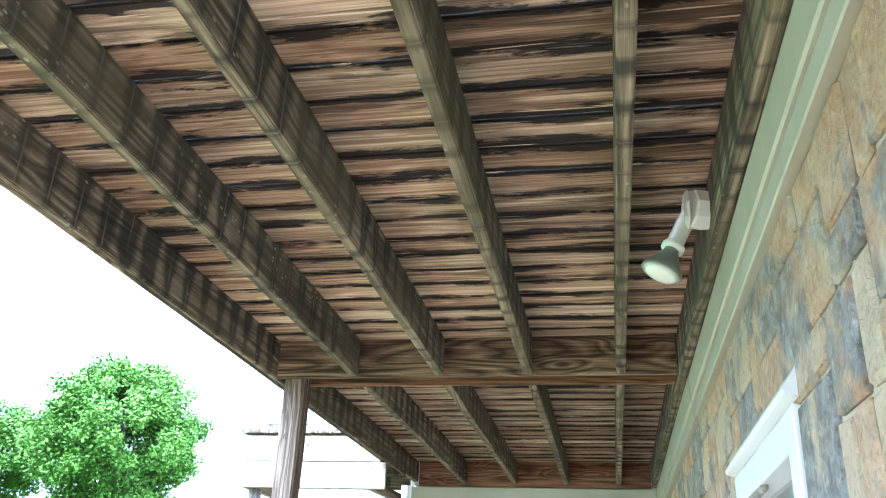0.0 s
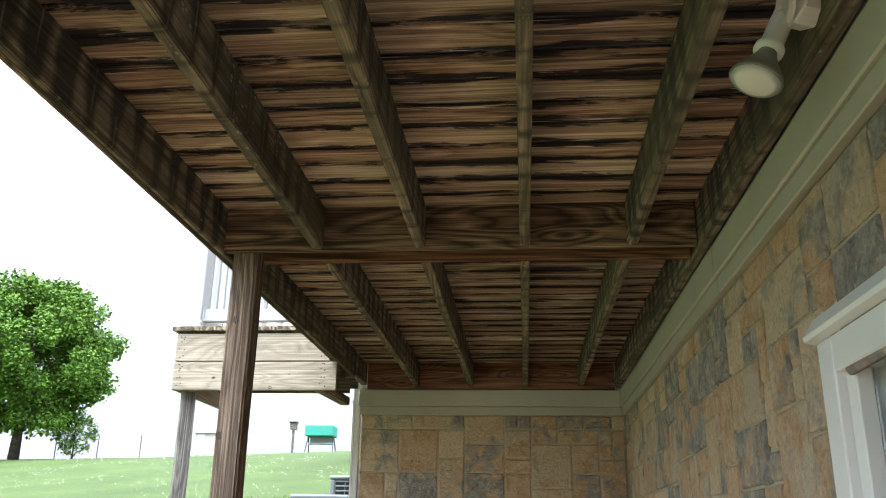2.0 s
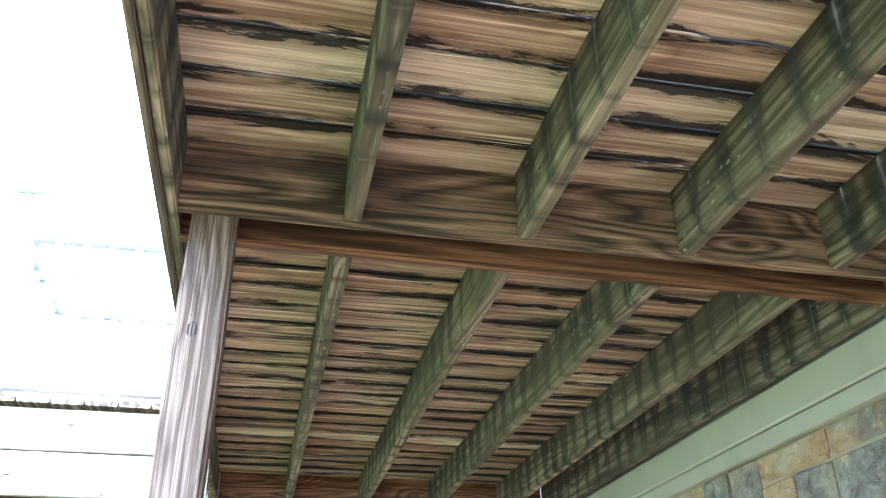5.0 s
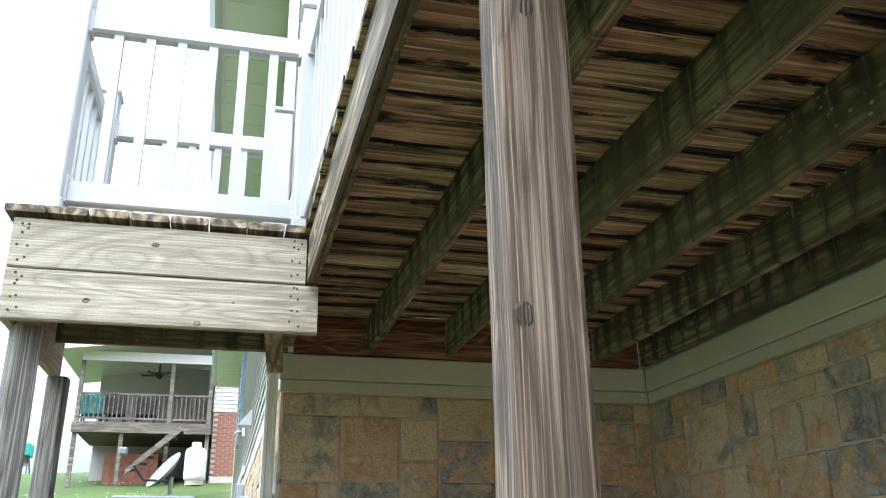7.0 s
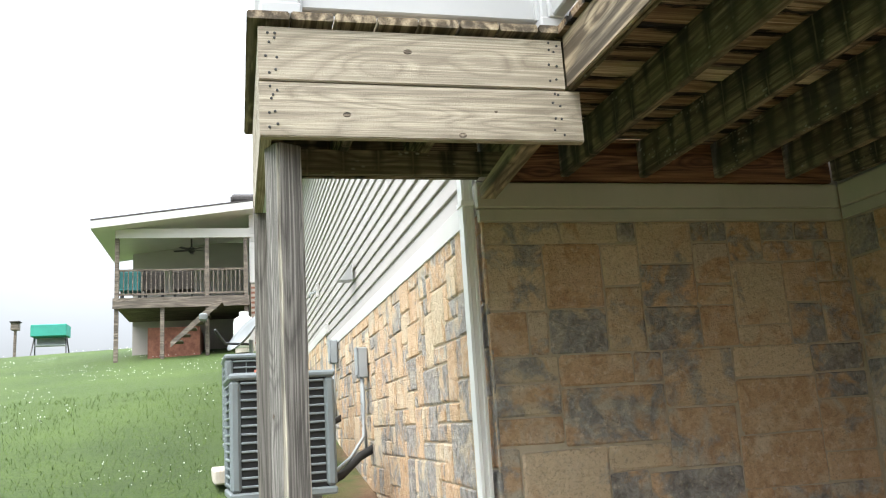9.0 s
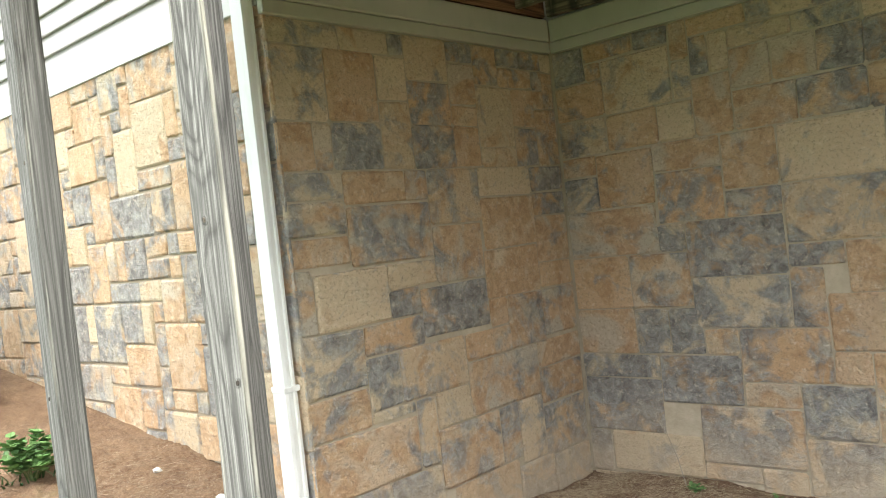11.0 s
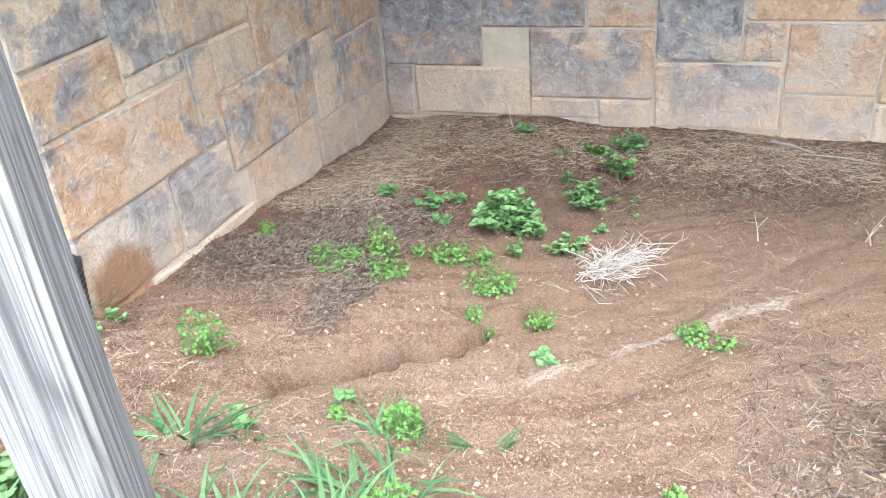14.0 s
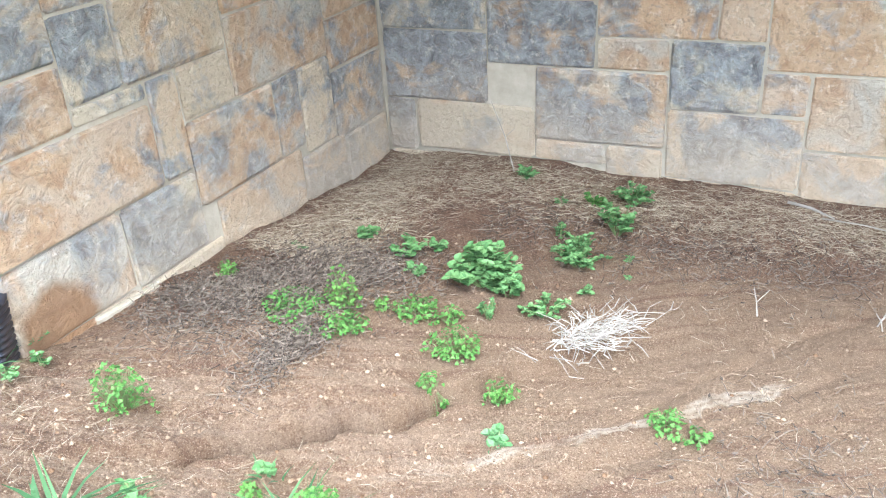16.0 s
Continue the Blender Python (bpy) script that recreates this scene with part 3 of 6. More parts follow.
bm = box(WX + 0.015, WX + 0.25, -3.5, 2.06, -0.6, TRIM1)
box(WX + 0.015, WX + 0.25, 3.0, WY + 0.25, -0.6, TRIM1, bm=bm)
box(WX + 0.015, WX + 0.25, 2.06, 3.0, 1.81, TRIM1, bm=bm)
box(WX + 0.015, WX + 0.25, 2.06, 3.0, -0.6, 0.75, bm=bm)
wall_long = wall_piece("wall_long", bm, M["mortar"], "long wall faced with ochre and slate cast stone")
wall_end = wall_piece("wall_end", box(CX + 0.015, WX + 0.015, WY + 0.015, WY + 0.25, -0.6, TRIM1), M["mortar"], "end wall faced with ochre and slate cast stone")
wall_side = wall_piece("wall_side", box(CX + 0.015, CX + 0.25, WY + 0.25, 24.2, -0.6, 2.35), M["mortar"], "outer side wall with cast stone base")


def stones(x_len, z0, z1, seed, keep=lambda u, v, w, h: True, cell=0.1):
    """Rectangles of random ashlar over a field x_len wide: (u, v, w, h) in metres."""
    rng = random.Random(seed)
    nx, nz = round(x_len / cell), round((z1 - z0) / cell)
    cx, cz = x_len / nx, (z1 - z0) / nz
    used = [[False] * nz for _ in range(nx)]
    shapes = ((3, 2), (2, 2), (3, 3), (4, 2), (2, 3), (4, 3), (2, 1), (1, 1), (1, 2), (3, 1))
    odds = (8, 9, 5, 4, 4, 2, 3, 2, 3, 1)
    out = []
    for j in range(nz):
        for i in range(nx):
            if used[i][j]:
                continue
            for _ in range(14):
                w, h = rng.choices(shapes, odds)[0]
                w, h = min(w, nx - i), min(h, nz - j)
                if all(not used[a][b] for a in range(i, i + w) for b in range(j, j + h)):
                    break
            else:
                w = h = 1
                if i + 1 < nx and not used[i + 1][j]:
                    w = 2
            for a in range(i, i + w):
                for b in range(j, j + h):
                    used[a][b] = True
            if keep(i * cx, z0 + j * cz, w * cx, h * cz):
                out.append((i * cx, z0 + j * cz, w * cx, h * cz))
    return out


def stone_mesh(w, h, deep, rng, gap=0.0045):
    """A rough-faced stone: local x along the wall, y up, z out."""
    inx, iny = min(0.009, w * 0.2), min(0.009, h * 0.2)
    us, vs = (gap, gap + inx, w - gap - inx, w - gap), (gap, gap + iny, h - gap - iny, h - gap)
    verts = []
    for j, v in enumerate(vs):
        for i, u in enumerate(us):
            rim = i in (0, 3) or j in (0, 3)
            corner = i in (0, 3) and j in (0, 3)
            jit = 0.0045 if rim else 0.0055
            verts.append((u + rng.uniform(-jit, jit) + (0.006 if i == 0 else -0.006) * corner, v + rng.uniform(-jit, jit) + (0.006 if j == 0 else -0.006) * corner,
                          deep * (0.4 if rim else 1.0) + rng.uniform(-0.0015, 0.0015)))
    ring = [0, 1, 2, 3, 7, 11, 15, 14, 13, 12, 8, 4]
    faces = [(4 * j + i, 4 * j + i + 1, 4 * j + i + 5, 4 * j + i + 4) for j in range(3) for i in range(3)]
    base = len(verts)
    verts += [(verts[k][0], verts[k][1], -0.004) for k in ring]
    for k in range(12):
        faces.append((ring[k], base + k, base + (k + 1) % 12, ring[(k + 1) % 12]))
    me = bpy.data.meshes.new("stone")
    me.from_pydata(verts, [], faces)
    return me


# the deck ----
DZ = 2.585  # underside of the boards
JB = 2.405  # underside of the joists
DECK0 = -0.3
deck = thing("deck", "weathered brown wooden deck seen from below, with stained boards", "deck", pose(-0.4, 2.3, DZ))
along_y = Matrix.Rotation(radians(90), 4, "Z")
along_z = Matrix.Rotation(radians(-90), 4, "Y")


def timber(name, parent, material, length, w, h, m, bevel=0.004, rough=0.0015, seed=0, label=""):
    return part(name, stick(length, w, h, bevel, rough, 10, seed), material, parent, label, m)


def deck_boards():
    rng = random.Random(5)
    meshes = []
    for k in range(6):
        bm = stick(WX - CX + 0.03, 0.136, 0.03, 0.005, 0.0025, 14, k * 7.0)
        me = bpy.data.meshes.new("deck_board")
        bm.to_mesh(me)
        bm.free()
        me.materials.append(M["deck_board_pale"] if k == 5 else M["deck_board"])
        meshes.append(me)
    y = DECK0
    while y < WY - 0.1:
        x = CX - 0.018 + rng.uniform(-0.004, 0.004)
        link("deck_board", rng.choice(meshes), None, pose(x, y + 0.07, DZ + 0.015 + rng.uniform(-0.002, 0.002), rng.choice((0, 180))), deck, "")
        y += 0.1425


deck_boards()
timber("deck_board", deck, M["deck_board"], WX - CX, 0.075, 0.03, Matrix.Translation((CX - 0.01, WY - 0.043, DZ + 0.015)), seed=2)
JOISTS = (-0.945, -0.535, -0.125, 0.285)
for i, x in enumerate(JOISTS):
    timber("joist", deck, M["joist"], 3.94 - DECK0, 0.04, DZ - JB, Matrix.Translation((x, DECK0, (DZ + JB) / 2)) @ along_y, seed=i)
    timber("joist", deck, M["joist"], WY - 0.04 - 4.11, 0.04, DZ - JB - 0.004, Matrix.Translation((x, 4.11, (DZ + JB) / 2 + 0.002)) @ along_y, seed=i + 9)
timber("ledger", deck, M["joist"], WY - DECK0 - 0.05, 0.04, DZ - JB + 0.01, Matrix.Translation((WX - 0.045, DECK0, (DZ + JB) / 2 - 0.005)) @ along_y, seed=3)
timber("rim_joist", deck, M["joist"], 6.09 - DECK0 + 0.6, 0.022, DZ - JB + 0.01, Matrix.Translation((CX + 0.031, DECK0, (DZ + JB) / 2 - 0.005)) @ along_y, seed=4)
timber("rim_board", deck, M["rim"], 6.07 - DECK0, 0.018, DZ - JB + 0.014, Matrix.Translation((CX + 0.01, DECK0, (DZ + JB) / 2 - 0.007)) @ along_y, seed=6, label="pale weathered outer rim board")
timber("rim_joist", deck, M["joist"], WY - 6.69 - 0.05, 0.04, DZ - JB - 0.02, Matrix.Translation((CX + 0.02, 6.69, (DZ + JB) / 2)) @ along_y, seed=8)
timber("beam", deck, M["beam"], WX - CX - 0.115, 0.038, DZ - JB + 0.001, Matrix.Translation((CX + 0.042, 3.961, (DZ + JB) / 2)), seed=11, label="dark brown beam with knots")
timber("beam", deck, M["red_beam"], WX - CX - 0.115, 0.038, DZ - JB + 0.006, Matrix.Translation((CX + 0.042, 4.09, (DZ + JB) / 2 - 0.003)), seed=12, label="reddish brown beam")
timber("end_ledger", deck, M["red_beam"], WX - CX - 0.11, 0.036, DZ - JB + 0.02, Matrix.Translation((CX + 0.045, WY - 0.02, (DZ + JB) / 2 - 0.004)), seed=13, label="reddish brown ledger board")

post = solid("deck_post", stick(2.93 - 0.02, 0.1, 0.1, 0.008, 0.004, 24, 2), M["post"], "weathered dark wooden deck post with knots and cracks", "post",
             Matrix.Translation((-1.25, 4.025, -0.33)) @ along_z, group="deck posts")

# ---- the landing beside the deck ----
LX0, LX1, LY0, LY1 = -2.40, CX, 6.09, 7.12
landing = thing("deck_landing", "small raised wooden landing with pale weathered fascia boards", "landing", pose((LX0 + LX1) / 2, (LY0 + LY1) / 2, 2.6))
timber("fascia_board", landing, M["fascia"], LX1 - LX0 + 0.045, 0.036, 0.182, Matrix.Translation((LX0 + 0.0, LY0 + 0.0, 2.291)), seed=21)
timber("fascia_board", landing, M["fascia"], LX1 - LX0 - 0.005, 0.036, 0.182, Matrix.Translation((LX0, LY0 + 0.0, 2.478)), seed=22)
for z, s in ((2.291, 23), (2.478, 24)):
    timber("fascia_board", landing, M["fascia"], LY1 - LY0 - 0.02, 0.036, 0.182, Matrix.Translation((LX0 + 0.018, LY0 + 0.019, z)) @ along_y, seed=s)
timber("back_board", landing, M["joist"], LX1 - LX0 - 0.06, 0.036, 0.2, Matrix.Translation((LX0 + 0.04, LY1, 2.484)), seed=25)
for k, x in enumerate((-2.05, -1.72)):
    timber("joist", landing, M["joist"], LY1 - LY0 - 0.08, 0.038, 0.18, Matrix.Translation((x, LY0 + 0.04, 2.475)) @ along_y, seed=26 + k)
timber("cross_beam", landing, M["joist"], LX1 - LX0 - 0.07, 0.038, 0.1, Matrix.Translation((LX0 + 0.06, 6.78, 2.345)), seed=30)
timber("brace", landing, M["rim"], 0.75, 0.07, 0.06, Matrix.Translation((-1.48, 6.12, 2.25)) @ Matrix.Rotation(radians(86), 4, "Z"), seed=29)
for k in range(8):
    timber("deck_board", landing, M["rim"], LY1 - LY0 + 0.05 + 0.004 * (k % 3), 0.134, 0.028, Matrix.Translation((LX0 - 0.035 + 0.068 + k * 0.1395, LY0 - 0.034 - 0.002 * (k % 3), 2.6)) @ along_y, seed=31 + k)
nail = None
rng = random.Random(17)
for x in (LX0 + 0.03, LX0 + 0.05, LX1 - 0.05, LX1 - 0.03):
    for z in (2.23, 2.27, 2.33, 2.36, 2.42, 2.47, 2.52, 2.55):
        if nail is None:
            nail = part("nail", lathe([(0.0045, -0.003), (0.0045, 0.002), (0.003, 0.003)], 8), M["dark_metal"], landing, "", pose(x, LY0 - 0.018, z, 90)).data
        else:
            link("nail", nail, None, pose(x + rng.uniform(-0.008, 0.008), LY0 - 0.018, z + rng.uniform(-0.012, 0.012), 90), landing, "")
q1 = solid("landing_post", stick(2.6, 0.092, 0.092, 0.008, 0.004, 24, 41), M["grey_post"], "weathered grey wooden post with deep grain and knots", "post", Matrix.Translation((-2.325, 6.185, -0.4)) @ Matrix.Rotation(radians(26), 4, "Z") @ along_z, group="landing posts")
q2 = solid("landing_post", stick(2.5, 0.085, 0.085, 0.008, 0.004, 24, 45), M["grey_post"], "weathered grey wooden post with a knot", "post", Matrix.Translation((-2.358, 7.06, -0.3)) @ along_z, group="landing posts")



def knot(parent, m, r, rim=None):
    """A knot in the timber: an oval swelling round a darker heart; local z points out of the face, x along the grain."""
    def disc(s, high):
        bm = lathe([(s, -0.001), (s * 0.9, high * 0.5), (s * 0.7, high), (s * 0.25, high * 0.75)], 14)
        for v in bm.verts:
            v.co.x *= 1.45
            k = 1 + 0.18 * noise.noise(v.co * 70 + m.translation * 9)
            v.co.x *= k
            v.co.y *= k
        return bm
    swell = part("knot", disc(r, 0.0022), rim or M["knot"], parent, "", m)
    if rim:
        part("heart", disc(r * 0.5, 0.0026), M["knot"], swell, "", m @ Matrix.Translation((0, 0, 0.0014)))


for h, side, r in ((0.86, 0.006, 0.011), (1.375, -0.026, 0.01), (0.65, -0.013, 0.009), (1.75, 0.012, 0.009)):
    knot(q1, q1.matrix_basis @ Matrix.Translation((h, side, 0.045)), r, M["grey_post"])
for h, side, r in ((1.2, 0.01, 0.01), (1.9, -0.015, 0.009)):
    knot(q2, q2.matrix_basis @ Matrix.Translation((h, side, 0.0415)), r, M["grey_post"])
for h, side, r in ((2.012, 0.035, 0.013), (2.46, 0.012, 0.013), (1.25, -0.02, 0.011), (1.62, 0.01, 0.009)):
    knot(post, post.matrix_basis @ Matrix.Translation((h, -0.049, side)) @ Matrix.Rotation(radians(90), 4, "X"), r)
for x, z, r in ((-1.919, 2.501, 0.011), (-2.127, 2.277, 0.01), (-1.75, 2.215, 0.012), (-1.63, 2.3, 0.005)):
    knot(landing, pose(x, LY0 - 0.0165, z, 90), r)

# ---- trim band under the deck ----
for nm, b1, b2 in (("trim_long", (WX - 0.03, WX + 0.015, -3.5, WY - 0.03, TRIM0 + 0.062, TRIM1), (WX - 0.018, WX + 0.015, -3.5, WY - 0.018, TRIM0, TRIM0 + 0.06)),
                   ("trim_end", (CX - 0.02, WX - 0.03, WY - 0.03, WY + 0.015, TRIM0 + 0.062, TRIM1 + 0.001), (CX - 0.01, WX - 0.018, WY - 0.018, WY + 0.015, TRIM0, TRIM0 + 0.06))):
    t = solid(nm, box(*b1, bevel=0.006), M["trim"], "grey-green metal trim band above the stone", "trim", kind="structure")
    part("trim_lip", box(*b2, bevel=0.004), M["trim"], t)
    if nm == "trim_long":
        part("trim_overlap", box(b1[0] - 0.003, b1[0] + 0.01, 3.9, 5.4, TRIM0 + 0.066, TRIM1 - 0.004, 0.002), M["trim"], t)
        part("trim_overlap", box(b2[0] - 0.003, b2[0] + 0.01, 3.9, 5.4, TRIM0 - 0.002, TRIM0 + 0.058, 0.002), M["trim"], t)

# ---- upper house ----
def siding(name, length, z0, z1, parent, m, lap=0.115):
    """Lapped boards: local x along the wall, y outward, each a wedge of its own."""
    me = None
    z = z0
    while z < z1 - 0.02:
        bm = bmesh.new()
        p = [(0, 0), (0.017, 0), (0.019, 0.006), (0.002, lap + 0.006), (0, lap + 0.006)]
        a = [bm.verts.new((0, y, zz)) for y, zz in p]
        b = [bm.verts.new((length, y, zz)) for y, zz in p]
        for k in range(5):
            bm.faces.new((a[k], b[k], b[(k + 1) % 5], a[(k + 1) % 5]))
        bm.faces.new(a[::-1])
        bm.faces.new(b)
        bmesh.ops.recalc_face_normals(bm, faces=bm.faces)
        if me is None:
            me = bpy.data.meshes.new("siding_board")
            bm.to_mesh(me)
            me.materials.append(M["siding"])
        bm.free()
        link("siding_board", me, None, m @ Matrix.Translation((0, 0, z)), parent, "")
        z += lap


EAVE = 5.62
upper = wall_piece("wall_upper", box(CX + 0.03, CX + 0.2, WY + 0.21, 24.2, 2.38, EAVE), M["siding"], "side wall clad in pale grey-pink lapped siding")
siding("siding", 24.2 - WY - 0.02, 2.36, EAVE, upper, Matrix.Translation((CX + 0.03, WY + 0.02, 0)) @ along_y)

front = wall_piece("wall_front", box(CX + 0.03, WX + 0.2, WY + 0.03, WY + 0.2, 2.386, EAVE), M["siding"], "upper end wall clad in pale grey-pink lapped siding")
siding("siding", WX - CX - 0.09, 2.62, EAVE, front, Matrix.Translation((WX, WY + 0.03, 0)) @ Matrix.Rotation(radians(180), 4, "Z"))
for x0, x1, y0, y1 in ((CX + 0.001, CX + 0.09, WY - 0.002, WY + 0.028), (CX - 0.004, CX + 0.028, WY + 0.001, WY + 0.1)):
    part("corner_board", box(x0, x1, y0, y1, 2.4, EAVE - 0.002), M["siding_trim"], front)
wall_piece("wall_upper_long", box(WX + 0.02, WX + 0.25, -3.5, WY + 0.02, TRIM1 + 0.002, EAVE), M["siding"], "upper long wall in pale siding")
part("starter_strip", box(CX - 0.004, CX + 0.028, WY + 0.03, 14.1, 2.245, 2.362, 0.003), M["siding_trim"], upper)
part("starter_strip", box(CX - 0.006, CX + 0.028, 14.1, 24.2, 2.48, 2.6, 0.003), M["siding_trim"], upper)
part("corner_board", box(CX - 0.002, CX + 0.05, 24.1, 24.23, 2.4, EAVE), M["siding_trim"], upper)
# eave: soffit, fascia and gutter
eave = thing("eave", "pale green soffit with white fascia and gutter", "eave", pose(CX - 0.25, 15, EAVE), kind="structure")
part("soffit", box(CX - 0.5, CX + 0.2, WY - 0.42, 24.6, EAVE, EAVE + 0.02), M["soffit"], eave)
for k in range(60):
    part("soffit_rib", box(CX - 0.49, CX + 0.0, WY - 0.35 + k * 0.4, WY - 0.338 + k * 0.4, EAVE - 0.006, EAVE + 0.001), M["soffit"], eave) if k < 45 else None
part("fascia", box(CX - 0.525, CX - 0.5, WY - 0.42, 24.6, EAVE - 0.02, EAVE + 0.17), M["siding_trim"], eave)
bm = bmesh.new()
prof = [(-0.526, 0.02), (-0.59, 0.02), (-0.615, 0.06), (-0.64, 0.1), (-0.645, 0.16), (-0.635, 0.16), (-0.63, 0.1), (-0.606, 0.066), (-0.585, 0.03), (-0.526, 0.03)]
ga = [bm.verts.new((CX + x, WY - 0.45, EAVE + z)) for x, z in prof]
gb = [bm.verts.new((CX + x, 24.6, EAVE + z)) for x, z in prof]
for k in range(len(prof)):
    bm.faces.new((ga[k], gb[k], gb[(k + 1) % len(prof)], ga[(k + 1) % len(prof)]))
part("gutter", bm, M["vinyl"], eave)
bm = bmesh.new()
q = [(CX - 0.55, EAVE + 0.17), (CX + 3.4, EAVE + 2.0), (CX + 3.4, EAVE + 2.1), (CX - 0.56, EAVE + 0.2)]
ra = [bm.verts.new((x, WY - 0.5, z)) for x, z in q]
rb = [bm.verts.new((x, 24.7, z)) for x, z in q]
for k in range(4):
    bm.faces.new((ra[k], rb[k], rb[(k + 1) % 4], ra[(k + 1) % 4]))
bm.faces.new(ra[::-1]), bm.faces.new(rb)
solid("roof", bm, M["shingle"], "dark shingle roof above the house", "roof", kind="structure")

# downspout with its black boot
spout = thing("downspout", "white metal downspout in a black corrugated drain boot", "downspout", pose(CX - 0.045, WY + 0.12, 0.0))
SX, SY = CX - 0.045, WY + 0.07


def spout_piece(points, w=0.055, d=0.075):
    """A pipe with rectangular section and ribbed face along points."""
    bm = bmesh.new()
    sec = [(-w / 2, -d / 2), (-w / 4, -d / 2 - 0.003), (-w / 6, -d / 2 + 0.003), (w / 6, -d / 2 + 0.003), (w / 4, -d / 2 - 0.003), (w / 2, -d / 2), (w / 2, d / 2), (-w / 2, d / 2)]
    rings = [[bm.verts.new(Vector(p) + Vector((x, y, 0))) for x, y in sec] for p in points]
    for u, v in zip(rings, rings[1:]):
        for k in range(8):
            bm.faces.new((u[k], u[(k + 1) % 8], v[(k + 1) % 8], v[k]))
    bm.faces.new(rings[0][::-1]), bm.faces.new(rings[-1])
    bmesh.ops.recalc_face_normals(bm, faces=bm.faces)
    return bm


part("pipe", spout_piece([(SX, SY, 0.12), (SX, SY, 0.72)], 0.06, 0.08), M["white_metal"], spout)
part("pipe", spout_piece([(SX, SY, 0.70), (SX, SY, 4.85)]), M["white_metal"], spout)
part("elbow", spout_piece([(SX, SY, 4.84), (SX - 0.03, SY - 0.02, 4.95), (SX - 0.45, SY - 0.05, 5.2), (CX - 0.58, WY + 0.05, 5.32), (CX - 0.585, WY + 0.05, 5.66)]), M["white_metal"], spout)
for z in (0.71, 2.3, 4.2):
    part("strap", box(SX - 0.034, SX + 0.045, SY - 0.043, SY + 0.043, z - 0.012, z + 0.012, 0.002), M["white_metal"], spout)
prof = []
for k in range(13):
    z = -0.06 + k * 0.019
    prof += [(0.066, z), (0.075, z + 0.004), (0.075, z + 0.011), (0.066, z + 0.015)]
prof += [(0.055, 0.19), (0.05, 0.1)]
part("boot", lathe(prof, 22), M["black_plastic"], spout, "black corrugated plastic boot", pose(SX, SY, -0.015, 8, 0, 0), True)

# ---- stones on the walls ----
def lay(field, parent, m, seed, cap=300):
    rng = random.Random(seed)
    count = 0
    for u, v, w, h in field:
        count += 1
        if count <= cap:
            link("stone", stone_mesh(w, h, rng.uniform(0.008, 0.015), rng), M["stone"], m @ Matrix.Translation((u, v, 0)), parent, "")


long_m = Matrix.Translation((WX + 0.015, WY, 0)) @ Matrix(((0, 0, -1, 0), (-1, 0, 0, 0), (0, 1, 0, 0), (0, 0, 0, 1)))
end_m = Matrix.Translation((CX, WY + 0.015, 0)) @ Matrix(((1, 0, 0, 0), (0, 0, -1, 0), (0, 1, 0, 0), (0, 0, 0, 1)))
side_m = Matrix.Translation((CX + 0.015, WY, 0)) @ Matrix(((0, 0, -1, 0), (1, 0, 0, 0), (0, 1, 0, 0), (0, 0, 0, 1)))


def clear_of_window(u, v, w, h):
    return not (WY - 3.02 < u + w / 2 < WY - 2.04 and v + h / 2 < 1.83)


# courses of the end wall, from the top: along, up, wide, high
END_HIGH = ((0, 1.45, 0.33, 0.12), (0, 1.3, 0.33, 0.15), (0.33, 1.42, 0.37, 0.15), (0.7, 1.42, 0.15, 0.15), (0.85, 1.3, 0.38, 0.27), (1.23, 1.42, 0.44, 0.15), (1.67, 1.43, 0.3, 0.14), (1.67, 1.3, 0.3, 0.13),
            (0, 1.17, 0.33, 0.13), (0.33, 1.15, 0.52, 0.27), (0.85, 1.02, 0.36, 0.28), (1.23, 1.15, 0.44, 0.27), (1.67, 1.04, 0.3, 0.26), (0, 0.9, 0.11, 0.27), (0.11, 0.9, 0.42, 0.25), (0.53, 1.03, 0.32, 0.12), (0.53, 0.9, 0.2, 0.13))
END_MID = ((0.73, 0.78, 0.48, 0.24), (1.21, 0.9, 0.46, 0.25), (1.67, 0.9, 0.3, 0.14), (0, 0.64, 0.35, 0.26), (0.35, 0.76, 0.38, 0.14), (1.21, 0.76, 0.15, 0.14), (1.36, 0.62, 0.31, 0.28), (1.67, 0.64, 0.3, 0.26),
           (0.35, 0.52, 0.2, 0.24), (0.55, 0.52, 0.45, 0.24), (1.0, 0.62, 0.36, 0.14), (0, 0.46, 0.35, 0.18), (0.35, 0.463, 0.27, 0.054), (1.0, 0.35, 0.57, 0.27), (1.57, 0.48, 0.4, 0.15))
END_LOW = ((1.57, 0.28, 0.4, 0.2), (0, 0.2, 0.62, 0.26), (0.62, 0.2, 0.13, 0.32), (0.75, 0.35, 0.25, 0.17), (0.75, 0.06, 0.45, 0.29), (1.2, 0.06, 0.16, 0.29), (1.36, 0.02, 0.21, 0.33), (1.57, 0, 0.4, 0.28),
           (0, -0.05, 0.42, 0.25), (0.42, -0.06, 0.33, 0.26), (0, -0.3, 0.42, 0.25), (0.42, -0.3, 0.4, 0.24), (0.82, -0.28, 0.5, 0.34), (1.32, -0.28, 0.3, 0.3), (1.62, -0.28, 0.35, 0.28))
